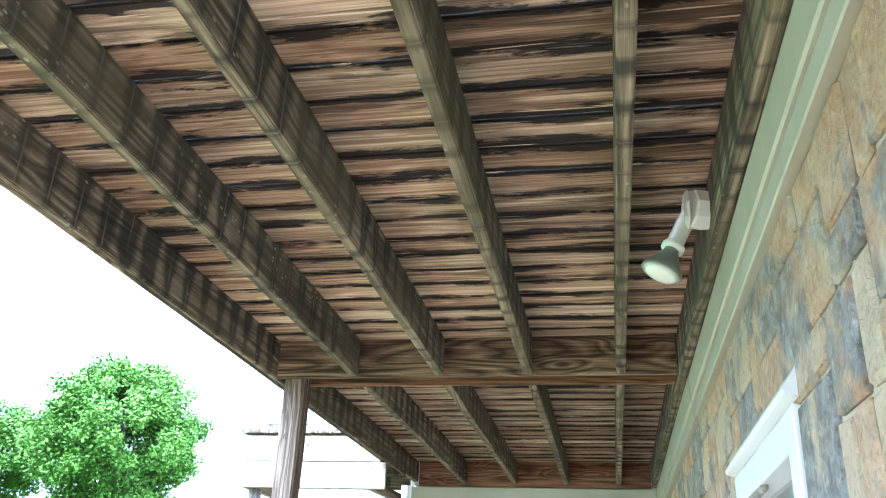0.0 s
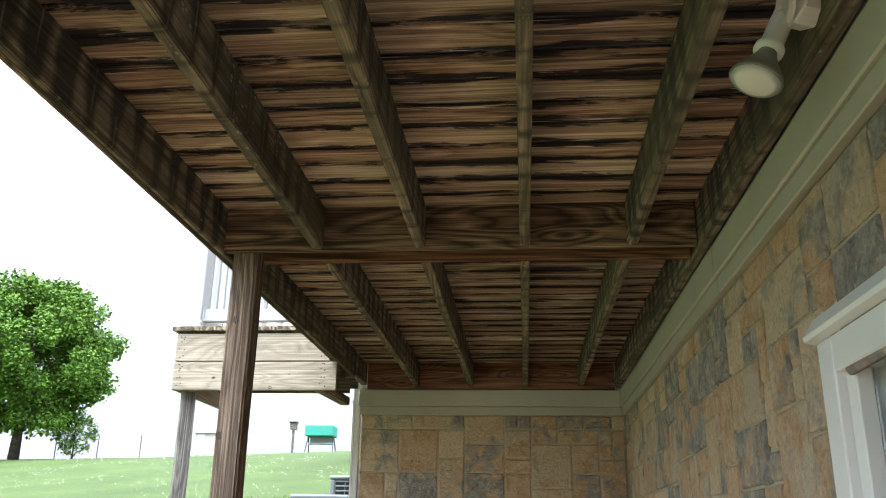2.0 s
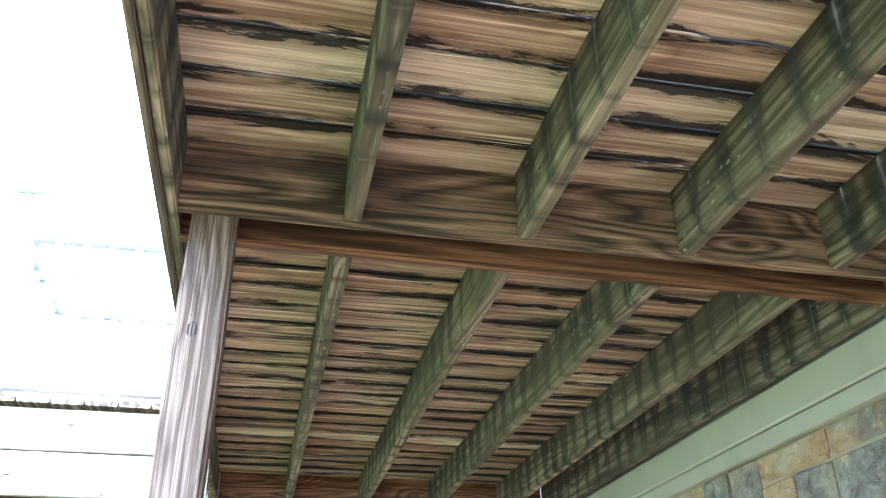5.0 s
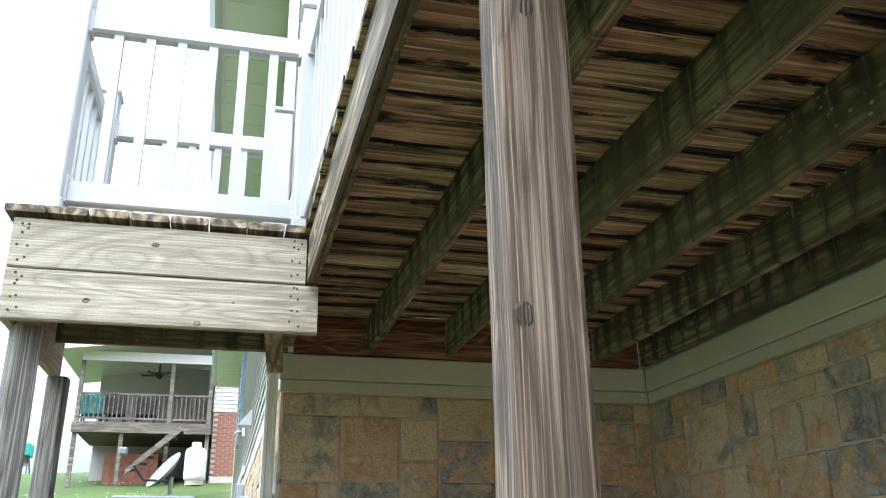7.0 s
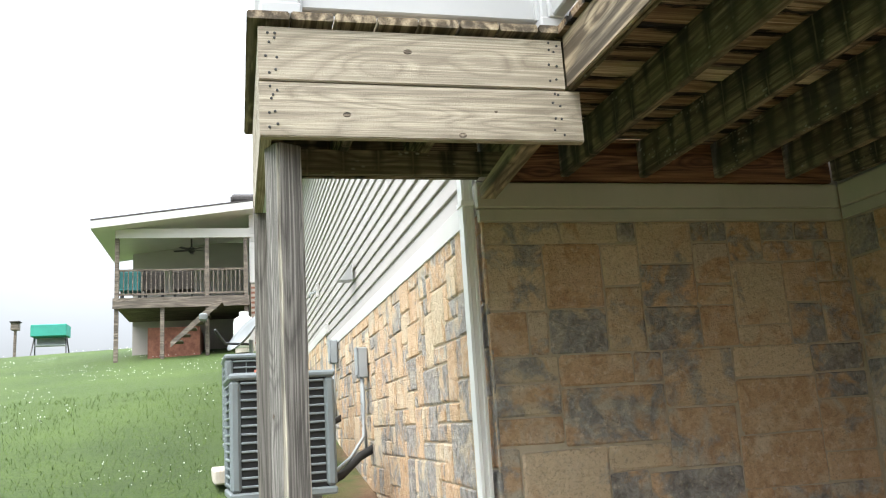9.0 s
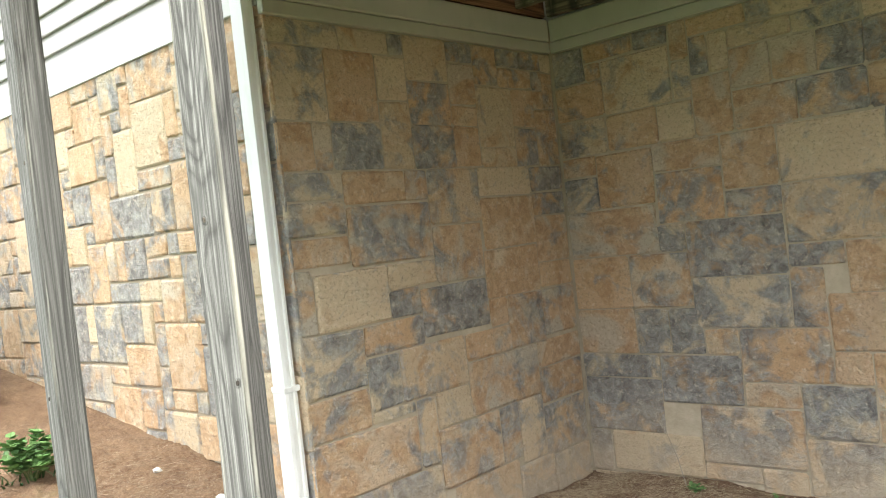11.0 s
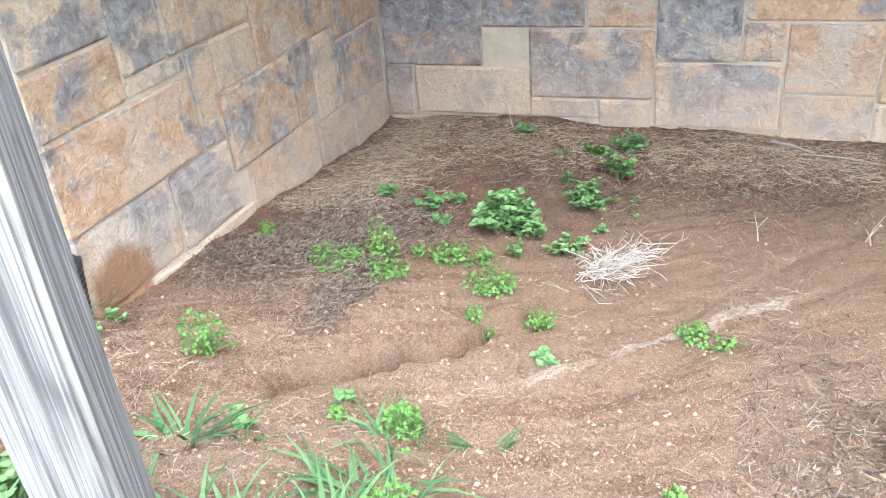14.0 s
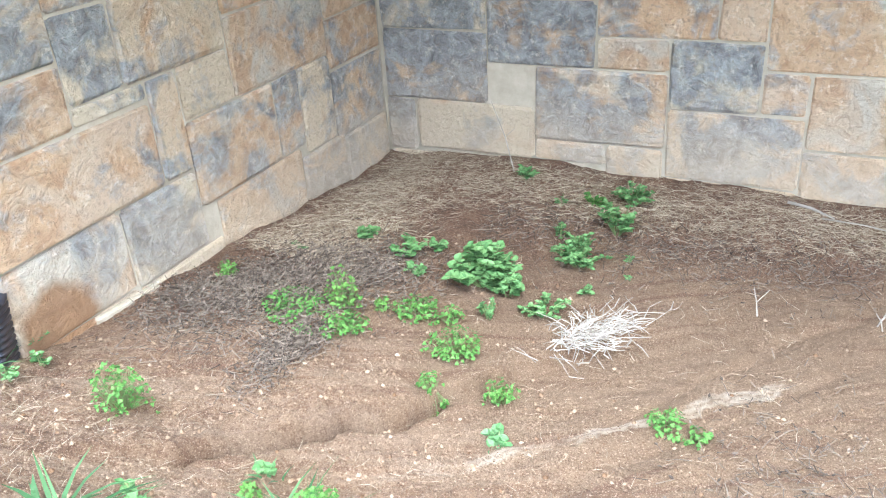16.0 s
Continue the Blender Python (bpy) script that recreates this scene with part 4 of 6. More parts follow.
# courses of the long wall near the corner
LONG_HIGH = ((0, 1.29, 0.22, 0.19), (0.22, 1.29, 0.34, 0.3), (0, 1.03, 0.55, 0.26), (0.56, 1.18, 0.37, 0.27), (0.93, 1.18, 0.28, 0.14), (0.7, 0.89, 0.51, 0.29), (0.55, 1.03, 0.15, 0.15), (1.21, 1.03, 0.47, 0.29), (1.21, 0.92, 0.26, 0.11),
             (1.47, 0.79, 0.23, 0.24), (1.68, 1.03, 0.36, 0.29), (1.7, 0.79, 0.34, 0.24), (0, 0.74, 0.36, 0.29), (0.36, 0.74, 0.35, 0.29), (0, 1.48, 0.22, 0.12), (0.56, 1.45, 0.37, 0.15), (0.93, 1.32, 0.28, 0.28), (1.21, 1.32, 0.47, 0.28), (1.68, 1.32, 0.36, 0.28))
LONG_MID = ((0.71, 0.63, 0.5, 0.26), (0, 0.49, 0.36, 0.25), (0.36, 0.49, 0.2, 0.25), (0.56, 0.49, 0.19, 0.25), (0.75, 0.49, 0.18, 0.14), (0.93, 0.36, 0.44, 0.27), (1.21, 0.63, 0.16, 0.29), (1.37, 0.52, 0.33, 0.27), (1.7, 0.52, 0.34, 0.27),
            (0, 0.36, 0.48, 0.13), (0, 0.06, 0.48, 0.3), (0.48, 0.23, 0.45, 0.26), (0.93, 0.23, 0.28, 0.13), (1.21, 0.1, 0.33, 0.26))
LONG_LOW = ((1.37, 0.36, 0.17, 0.16), (1.54, 0.26, 0.5, 0.26), (0, -0.18, 0.14, 0.24), (0.14, -0.16, 0.54, 0.22), (0.68, -0.07, 0.53, 0.3), (1.21, -0.18, 0.49, 0.28), (1.54, 0.1, 0.16, 0.16), (1.7, -0.02, 0.34, 0.28), (1.7, -0.25, 0.34, 0.23),
            (0, -0.4, 0.5, 0.22), (0.5, -0.4, 0.4, 0.24), (0.68, -0.16, 0.3, 0.09), (0.98, -0.3, 0.23, 0.23), (1.21, -0.4, 0.49, 0.22))
lay(LONG_HIGH + LONG_MID + LONG_LOW, wall_long, long_m, 3)
lay(stones(2.04, 1.6, TRIM0, 31), wall_long, long_m, 31)
lay([(2.04 + a, b - 0.28, c, d) for a, b, c, d in stones(1.96, 0.0, 0.68, 41, cell=0.113)], wall_long, long_m, 41)
lay([(2.04 + a, b, c, d) for a, b, c, d in stones(3.7, 0.4, TRIM0, 3) if clear_of_window(2.04 + a, b, c, d)], wall_long, long_m, 5, 230)
lay([(5.74 + a, b, c, d) for a, b, c, d in stones(1.8, 0.9, TRIM0, 55)], wall_long, long_m, 55)
part("footing", stick(0.24, 0.022, 0.08, 0.008, 0.006, 10, 3), M["mortar"], wall_end, "rough mortar ledge at the wall foot", Matrix.Translation((-1.13, WY + 0.004, -0.09)) @ Matrix.Rotation(radians(3.5), 4, "Y"))
lay(END_HIGH + END_MID + END_LOW, wall_end, end_m, 8)
lay(stones(WX - CX, 1.57, TRIM0, 8), wall_end, end_m, 9)
lay([s for s in stones(7.2, -0.1, 2.26, 12, cell=0.105) if s[1] + s[3] > height(CX - 0.1, WY + s[0]) - 0.1], wall_side, side_m, 12)
lay([(7.2 + a, b, c, d) for a, b, c, d in stones(9.6, 0.9, 2.5, 15, cell=0.13) if b + d > height(CX - 0.1, WY + 7.2 + a) - 0.1], wall_side, side_m, 15, 130)

# ---- white railing ----
def rail_post(x, y, z0, z1):
    p = thing("railing_post", "white vinyl railing post with a flat cap", "railing post", pose(x, y, z0), group="railing posts")
    part("sleeve", box(x - 0.06, x + 0.06, y - 0.06, y + 0.06, z0, z1, 0.006), M["vinyl"], p)
    part("cap", box(x - 0.07, x + 0.07, y - 0.07, y + 0.07, z1, z1 + 0.03, 0.01), M["vinyl"], p)
    part("skirt", box(x - 0.068, x + 0.068, y - 0.068, y + 0.068, z0, z0 + 0.05, 0.008), M["vinyl"], p)
    return p


def railing(a, b, z, label):
    """A rail section between two posts on the deck surface z."""
    a, b = Vector((*a, z)), Vector((*b, z))
    d = (b - a)
    length = d.length
    m = Matrix.Translation(a) @ Matrix.Rotation(math.atan2(d.y, d.x), 4, "Z")
    r = thing("railing", label, "railing", m, group="deck railings")
    part("top_rail", box(0.052, length - 0.052, -0.03, 0.03, 0.79, 0.88, 0.012), M["vinyl"], r, m=m)
    part("bottom_rail", box(0.052, length - 0.052, -0.024, 0.024, 0.05, 0.135, 0.006), M["vinyl"], r, m=m)
    for e in (0.052, length - 0.072):
        for zz in (0.045, 0.78):
            part("bracket", box(e, e + 0.02, -0.038, 0.038, zz, zz + 0.11, 0.004), M["vinyl"], r, m=m)
    k = max(2, round((length - 0.1) / 0.128))
    for i in range(1, k):
        x = 0.05 + (length - 0.1) * i / k
        part("baluster", box(x - 0.018, x + 0.018, -0.018, 0.018, 0.135, 0.79), M["vinyl"], r, m=m)


TOP = 2.614
corners = ((LX0 + 0.075, LY0 + 0.06), (CX + 0.0, LY0 + 0.06), (LX0 + 0.075, LY1 - 0.05), (CX - 0.09, LY1 - 0.05))
for x, y in corners:
    rail_post(x, y, TOP, TOP + 1.02)
railing(corners[0], corners[1], TOP, "white vinyl railing with square balusters on the landing")
railing(corners[0], corners[2], TOP, "white vinyl railing with square balusters on the landing")
railing(corners[2], corners[3], TOP, "white vinyl railing with square balusters on the landing")
for y0, y1 in ((4.35, 6.15), (2.55, 4.35), (0.75, 2.55), (-1.05, 0.75)):
    rail_post(CX + 0.03, y0, TOP, TOP + 1.02)
    railing((CX + 0.03, y0), (CX + 0.03, y1) if y1 < 6 else corners[1], TOP, "white vinyl railing with square balusters along the deck edge")

# ---- things on the long wall ----
win = thing("window_1", "white framed window with a sloped drip cap and closed blind", "window", pose(WX, 2.53, 1.3), kind="structure")
part("frame", box(WX - 0.004, WX + 0.1, 2.9, 2.998, 0.752, 1.808, 0.004), M["window_vinyl"], win)
part("frame", box(WX - 0.004, WX + 0.1, 2.062, 2.15, 0.752, 1.808, 0.004), M["window_vinyl"], win)
part("frame", box(WX - 0.003, WX + 0.1, 2.15, 2.9, 1.72, 1.807, 0.004), M["window_vinyl"], win)
part("frame", box(WX - 0.011, WX + 0.1, 2.15, 2.9, 0.753, 0.84, 0.004), M["window_vinyl"], win)
part("sash", box(WX + 0.025, WX + 0.07, 2.15, 2.9, 1.24, 1.28, 0.003), M["window_vinyl"], win)
part("sash", box(WX + 0.02, WX + 0.06, 2.84, 2.9, 0.84, 1.72, 0.003), M["window_vinyl"], win)
part("pane", box(WX + 0.06, WX + 0.066, 2.15, 2.84, 0.84, 1.72), M["glass"], win).visible_shadow = False
part("blind", box(WX + 0.08, WX + 0.086, 2.15, 2.9, 0.8, 1.76), M["room_dark"], win)
bm = bmesh.new()
sec = [(0.01, 1.81), (-0.022, 1.818), (-0.026, 1.83), (-0.02, 1.838), (0.01, 1.885)]
ca, cb = ([bm.verts.new((WX + x, y, z)) for x, z in sec] for y in (2.02, 3.03))
for k in range(5):
    bm.faces.new((ca[k], cb[k], cb[(k + 1) % 5], ca[(k + 1) % 5]))
bm.faces.new(ca[::-1]), bm.faces.new(cb)
bmesh.ops.recalc_face_normals(bm, faces=bm.faces)
part("drip_cap", bm, M["window_vinyl"], win)

lamp = thing("flood_lamp", "white outdoor flood lamp on a metal box under the deck", "flood lamp", pose(0.5, 2.6, 2.5))
bm = lathe([(0.056, -0.03), (0.06, -0.026), (0.06, 0.026), (0.056, 0.03)], 8)
part("box", bm, M["white_metal"], lamp, "", pose(0.508, 2.55, 2.505, 0, 90, 22.5))
part("cover", lathe([(0.062, 0.0), (0.062, 0.006), (0.05, 0.012)], 8), M["white_metal"], lamp, "", pose(0.478, 2.55, 2.505, 0, -90, 0))
part("knuckle", tube([(0.475, 2.555, 2.5), (0.462, 2.565, 2.492), (0.468, 2.57, 2.472)], 0.014, 10), M["white_metal"], lamp, shade=True)
HD = look((0.468, 2.57, 2.475), (0.388, 2.558, 2.31))
part("socket", lathe([(0.024, 0.01), (0.026, 0.0), (0.026, -0.075), (0.034, -0.085), (0.034, -0.1)], 18), M["white_metal"], lamp, "", HD, True)
bulb = part("bulb", lathe([(0.02, -0.095), (0.024, -0.11), (0.034, -0.13), (0.056, -0.165), (0.061, -0.18), (0.058, -0.184)], 24), M["bulb_shell"], lamp, "grey reflector bulb", HD, True)
part("lens", lathe([(0.057, -0.184), (0.04, -0.192), (0.015, -0.196)], 24), M["bulb_glass"], bulb, "frosted bulb face", HD, True)

# ---- air conditioners by the side wall ----
def air_conditioner(x, y, z, turn, label):
    m = pose(x, y, z, 0, 0, turn)
    a = thing("air_conditioner", label, "air conditioner", m, group="air conditioners")
    w, h = 0.365, 0.86
    part("coil", box(-w + 0.03, w - 0.03, -w + 0.03, w - 0.03, 0.05, h - 0.05), M["ac_dark"], a, m=m)
    part("base_pan", box(-w, w, -w, w, 0.0, 0.055, 0.012), M["ac_metal"], a, m=m)
    part("top_cap", box(-w - 0.006, w + 0.006, -w - 0.006, w + 0.006, h - 0.05, h, 0.016), M["ac_metal"], a, m=m)
    part("fan_guard", lathe([(0.27, h), (0.26, h + 0.012), (0.08, h + 0.02), (0.02, h + 0.02)], 24), M["dark_metal"], a, m=m)
    for sx, sy in ((-1, -1), (1, -1), (1, 1), (-1, 1)):
        part("corner_panel", box(*sorted((sx * (w - 0.075), sx * (w - 0.001))), *sorted((sy * (w - 0.075), sy * (w - 0.001))), 0.056, h - 0.051, 0.02), M["ac_metal"], a, m=m)
    bars = {}
    for k in range(4):
        r = m @ Matrix.Rotation(radians(90 * k), 4, "Z")
        for i in range(13):
            zz = 0.085 + i * 0.058
            if "s" not in bars:
                bars["s"] = part("louvre", box(-w + 0.076, w - 0.076, -w + 0.004, -w + 0.026, 0, 0.017, 0.004), M["ac_metal"], a, m=r @ Matrix.Translation((0, 0, zz))).data
            else:
                link("louvre", bars["s"], None, r @ Matrix.Translation((0, 0, zz)), a, "")
        for i in range(3):
            xx = (-0.5 + i * 0.5) * 0.34
            if "v" not in bars:
                bars["v"] = part("rod", box(-0.004, 0.004, -w + 0.012, -w + 0.022, 0.06, h - 0.055), M["ac_metal"], a, m=r @ Matrix.Translation((xx, 0, 0))).data
            else:
                link("rod", bars["v"], None, r @ Matrix.Translation((xx, 0, 0)), a, "")
    b = part("badge", box(-0.1, 0.1, -w - 0.006, -w + 0.004, 0.655, 0.705, 0.004), M["red_badge"], a, "red badge with a pale line", m)
    part("badge_line", box(-0.075, 0.075, -w - 0.009, -w - 0.006, 0.674, 0.688), M["badge_letter"], b, m=m)
    for sx in (-1, 1):
        for sy in (-1, 1):
            part("foot", lathe([(0.07, -0.17), (0.058, -0.15), (0.05, -0.005), (0.05, 0.0)], 14), M["ac_metal"], a, m=m @ Matrix.Translation((sx * 0.22, sy * 0.24, 0)))
    p = solid("equipment_pad", box(-0.47, 0.47, -0.46, 0.46, -0.3, -0.17, 0.015), M["pad"], "white-edged concrete pad set in red soil", "pad", m, group="equipment pads")


air_conditioner(-2.19, 9.97, 0.86, 4, "grey-blue louvred air conditioner with a red badge, on a pad")
air_conditioner(-2.24, 11.98, 1.18, 3, "grey-blue louvred air conditioner standing behind another")

for y, z, y1 in ((10.9, 1.72, 10.2), (13.1, 2.02, 12.1)):
    d = thing("disconnect_box", "grey electric disconnect box with cables on the stone", "electric box", pose(CX - 0.04, y, z))
    part("case", box(CX - 0.09, CX - 0.005, y - 0.075, y + 0.075, z, z + 0.26, 0.008), M["grey_box"], d)
    part("lid", box(CX - 0.1, CX - 0.091, y - 0.08, y + 0.08, z + 0.02, z + 0.268, 0.004), M["grey_box"], d)
    part("conduit", tube([(CX - 0.05, y - 0.03, z), (CX - 0.05, y - 0.03, z - 0.25), (CX - 0.06, y - 0.02, z - 0.5), (CX - 0.2, y - 0.2, z - 0.66), (CX - 0.45, y1, z - 0.78)], 0.014, 8), M["grey_box"], d, shade=True)
    part("conduit", tube([(CX - 0.05, y + 0.03, z), (CX - 0.05, y + 0.03, z - 0.3), (CX - 0.03, y + 0.04, z - 0.6)], 0.014, 8), M["grey_box"], d, shade=True)
    part("line_set", tube([(CX + 0.02, y - 0.05, z - 0.6), (CX - 0.12, y - 0.14, z - 0.66), (CX - 0.3, y - 0.4, z - 0.78), (CX - 0.5, y1, z - 0.84)], 0.035, 10), M["foam"], d, "black foam-wrapped pipe", shade=True)

# side wall window with shutters
w2 = thing("window_2", "white double-hung window with blue-grey shutters", "window", pose(CX, 18.8, 4.4), kind="structure")
for y0, y1, z0, z1 in ((18.0, 18.1, 3.55, 5.2), (19.5, 19.6, 3.55, 5.2), (18.1, 19.5, 3.55, 3.65), (18.1, 19.5, 5.1, 5.2), (18.1, 19.5, 4.34, 4.4)):
    part("frame", box(CX - 0.035, CX + 0.02, y0, y1, z0, z1, 0.004), M["vinyl"], w2)
part("pane", box(CX + 0.012, CX + 0.024, 18.1, 19.5, 3.65, 5.1), M["glass"], w2)
for y0 in (17.55, 19.62):
    sh = part("shutter", box(CX - 0.03, CX + 0.02, y0, y0 + 0.43, 3.55, 5.2, 0.005), M["blue_shutter"], w2, "blue-grey shutter")
    for k in range(18):
        part("slat", box(CX - 0.042, CX - 0.03, y0 + 0.05, y0 + 0.38, 3.63 + k * 0.085, 3.685 + k * 0.085), M["blue_shutter"], sh)
vent = thing("dryer_vent", "white dryer vent hood on the siding", "vent", pose(CX, 11.6, 2.75))
bm = bmesh.new()
tri = [(-0.01, 2.7), (-0.14, 2.7), (-0.01, 2.86)]
va, vb = ([bm.verts.new((CX + x, y, z)) for x, z in tri] for y in (11.52, 11.7))
for k in range(3):
    bm.faces.new((va[k], vb[k], vb[(k + 1) % 3], va[(k + 1) % 3]))
bm.faces.new(va[::-1]), bm.faces.new(vb)
bmesh.ops.recalc_face_normals(bm, faces=bm.faces)
part("hood", bm, M["vinyl"], vent)
tap = thing("outside_tap", "small grey outside tap on the siding", "tap", pose(CX, 15.2, 3.2))
part("plate", box(CX - 0.02, CX + 0.02, 15.15, 15.25, 3.1, 3.3, 0.006), M["siding_trim"], tap)
part("valve", tube([(CX, 15.2, 3.18), (CX - 0.1, 15.2, 3.16), (CX - 0.12, 15.2, 3.1)], 0.018, 8), M["grey_box"], tap, shade=True)

# ---- neighbour's house ----
n = Nodes("far_brick", 0.9)
M["far_brick"] = n.done(n.ramp(n.noise(9.0), (0.3, (0.17, 0.065, 0.045)), (0.7, (0.3, 0.13, 0.085))), n.noise(40.0), 0.3)
NY, NZ, ND = 31.0, 4.05, 5.62
house = thing("neighbour_house", "neighbour's brick and white siding house with a covered wooden deck", "house", pose(-2, 33, NZ))
part("wall", box(-2.0, 9.0, NY, NY + 8, 2.0, 6.05), M["pad"], house, "red brick wall")
part("wall", box(-2.02, 9.0, NY - 0.02, NY + 8, 6.06, 8.6), M["siding_trim"], house, "white siding wall")
for k in range(20):
    part("siding_board", box(-2.03, 9.0, NY - 0.045, NY - 0.021, 6.08 + k * 0.125, 6.18 + k * 0.125), M["siding_trim"], house)
part("back_wall", box(-6.0, -2.03, NY + 3.6, NY + 3.8, 4.0, 8.2), M["siding"], house)
me = None
for r in range(24):
    for c in range(8):
        x = -1.99 + c * 0.25 + (0.125 if r % 2 else 0)
        if me is None:
            me = part("brick", box(0, 0.225, -0.02, 0.0, 0, 0.066), M["far_brick"], house, m=pose(x, NY, 4.1 + r * 0.081)).data
        else:
            link("brick", me, None, pose(x, NY, 4.1 + r * 0.081), house, "")
door = part("garage_door", box(-1.15, 0.9, NY - 0.06, NY - 0.02, 3.3, 4.95, 0.01), M["vinyl"], house, "white garage door")
for k in range(3):
    part("panel", box(-1.05 + k * 0.55, -0.6 + k * 0.55, NY - 0.075, NY - 0.06, 4.45, 4.75, 0.01), M["dark_metal"], door)
ndk = part("deck_floor", box(-6.1, -2.05, NY - 0.2, NY + 3.6, ND - 0.22, ND), M["far_wood"], house)
part("deck_fascia", box(-6.15, -2.05, NY - 0.26, NY - 0.2, ND - 0.3, ND + 0.02), M["far_wood"], house)
for x in (-6.05, -4.7, -3.35, -2.15):
    part("deck_post", box(x - 0.06, x + 0.06, NY - 0.18, NY - 0.06, NZ - 0.5, ND - 0.2), M["far_wood"], house)
    if x != -4.7:
        part("roof_post", box(x - 0.06, x + 0.06, NY - 0.18, NY - 0.06, ND, 7.75), M["far_wood"], house)
for z in (0.12, 0.88):
    part("rail", box(-6.05, -2.15, NY - 0.14, NY - 0.09, ND + z, ND + z + 0.06), M["far_wood"], house)
for k in range(29):
    part("baluster", box(-6.0 + k * 0.135, -5.97 + k * 0.135, NY - 0.13, NY - 0.1, ND + 0.18, ND + 0.88), M["far_wood"], house)
bm = bmesh.new()
rp = [(-6.75, NY - 0.8, 7.72), (-1.9, NY - 0.8, 8.35), (-1.9, NY + 4.5, 8.35), (-6.75, NY + 4.5, 7.72)]
lo, hi = [bm.verts.new(p) for p in rp], [bm.verts.new((x, y, z + 0.24)) for x, y, z in rp]
for k in range(4):
    bm.faces.new((lo[k], lo[(k + 1) % 4], hi[(k + 1) % 4], hi[k]))
bm.faces.new(lo[::-1]), bm.faces.new(hi)
part("porch_roof", bm, M["siding_trim"], house)
bm = bmesh.new()
lo, hi = [bm.verts.new((x, y, z + 0.245)) for x, y, z in rp], [bm.verts.new((x, y, z + 0.3)) for x, y, z in rp]
for k in range(4):
    bm.faces.new((lo[k], lo[(k + 1) % 4], hi[(k + 1) % 4], hi[k]))
bm.faces.new(lo[::-1]), bm.faces.new(hi)
part("shingles", bm, M["shingle"], house)
part("porch_beam", box(-6.1, -2.0, NY - 0.2, NY - 0.05, 7.55, 7.85), M["siding_trim"], house)
part("main_roof", box(-2.6, 9.3, NY - 0.6, NY + 9, 8.6, 8.9, 0.1), M["shingle"], house)
part("foundation", box(-5.2, -3.6, NY + 0.6, NY + 3.6, NZ - 0.5, NZ + 0.75), M["far_brick"], house, "low brick foundation")
for k in range(7):
    part("stair_tread", box(-4.3 + k * 0.2, -4.05 + k * 0.2, NY - 0.9, NY - 0.25, NZ + 0.12 + k * 0.19, NZ + 0.16 + k * 0.19), M["far_wood"], house)
bm = bmesh.new()
st = [(-4.4, NZ - 0.05), (-4.4, NZ + 0.12), (-2.9, NZ + 1.5), (-2.9, NZ + 1.25)]
sa, sb = ([bm.verts.new((x, y, z)) for x, z in st] for y in (NY - 0.95, NY - 0.9))
for k in range(4):
    bm.faces.new((sa[k], sb[k], sb[(k + 1) % 4], sa[(k + 1) % 4]))
bm.faces.new(sa[::-1]), bm.faces.new(sb)
part("stringer", bm, M["far_wood"], house)
fan = thing("ceiling_fan", "dark ceiling fan under the neighbour's porch roof", "ceiling fan", pose(-3.9, NY + 1.5, 7.6))
part("rod", tube([(-3.9, NY + 1.5, 8.05), (-3.9, NY + 1.5, 7.55)], 0.03, 8), M["dark_metal"], fan)
part("motor", lathe([(0.05, 0.1), (0.12, 0.06), (0.12, -0.04), (0.05, -0.1)], 12), M["dark_metal"], fan, "", pose(-3.9, NY + 1.5, 7.5))
for k in range(5):
    part("blade", box(0.1, 0.6, -0.06, 0.06, -0.008, 0.008), M["dark_metal"], fan, "", pose(-3.9, NY + 1.5, 7.5, 8, 0, 72 * k + 20))


def porch_chair(x, label, mat):
    c = thing("porch_chair", label, "chair", pose(x, NY + 0.5, ND), group="porch chairs")
    part("seat", box(x - 0.3, x + 0.3, NY + 0.2, NY + 0.75, ND + 0.3, ND + 0.42, 0.03), mat, c)
    part("backrest", box(x - 0.32, x + 0.32, NY + 0.1, NY + 0.2, ND + 0.3, ND + 0.92, 0.03), mat, c)
    for dx in (-0.26, 0.26):
        for dy in (0.24, 0.7):
            part("leg", box(x + dx - 0.025, x + dx + 0.025, NY + dy - 0.025, NY + dy + 0.025, ND, ND + 0.3), M["dark_metal"], c)


porch_chair(-5.0, "dark woven porch chair by the railing", M["wicker"])
porch_chair(-4.1, "dark woven porch chair by the railing", M["wicker"])
porch_chair(-5.7, "teal cushioned porch chair by the railing", M["teal"])
tank = thing("propane_tank", "white upright propane tank on the grass", "propane tank", pose(-2.28, 25.5, 3.4))
part("body", lathe([(0.16, 0.02), (0.25, 0.08), (0.265, 0.15), (0.265, 0.72), (0.24, 0.81), (0.14, 0.87), (0.04, 0.88)], 24), M["tank_white"], tank, "", pose(-2.28, 25.5, 3.38), True)
part("collar", lathe([(0.12, 0.85), (0.12, 0.99), (0.105, 0.99), (0.105, 0.86)], 18), M["tank_white"], tank, "", pose(-2.28, 25.5, 3.38))
part("foot_ring", lathe([(0.22, -0.06), (0.22, 0.08), (0.2, 0.08), (0.2, -0.06)], 18), M["pad"], tank, "", pose(-2.28, 25.5, 3.38))
dish = thing("satellite_dish", "grey satellite dish on a pole beside the house", "satellite dish", pose(-2.45, 15.3, 1.9))
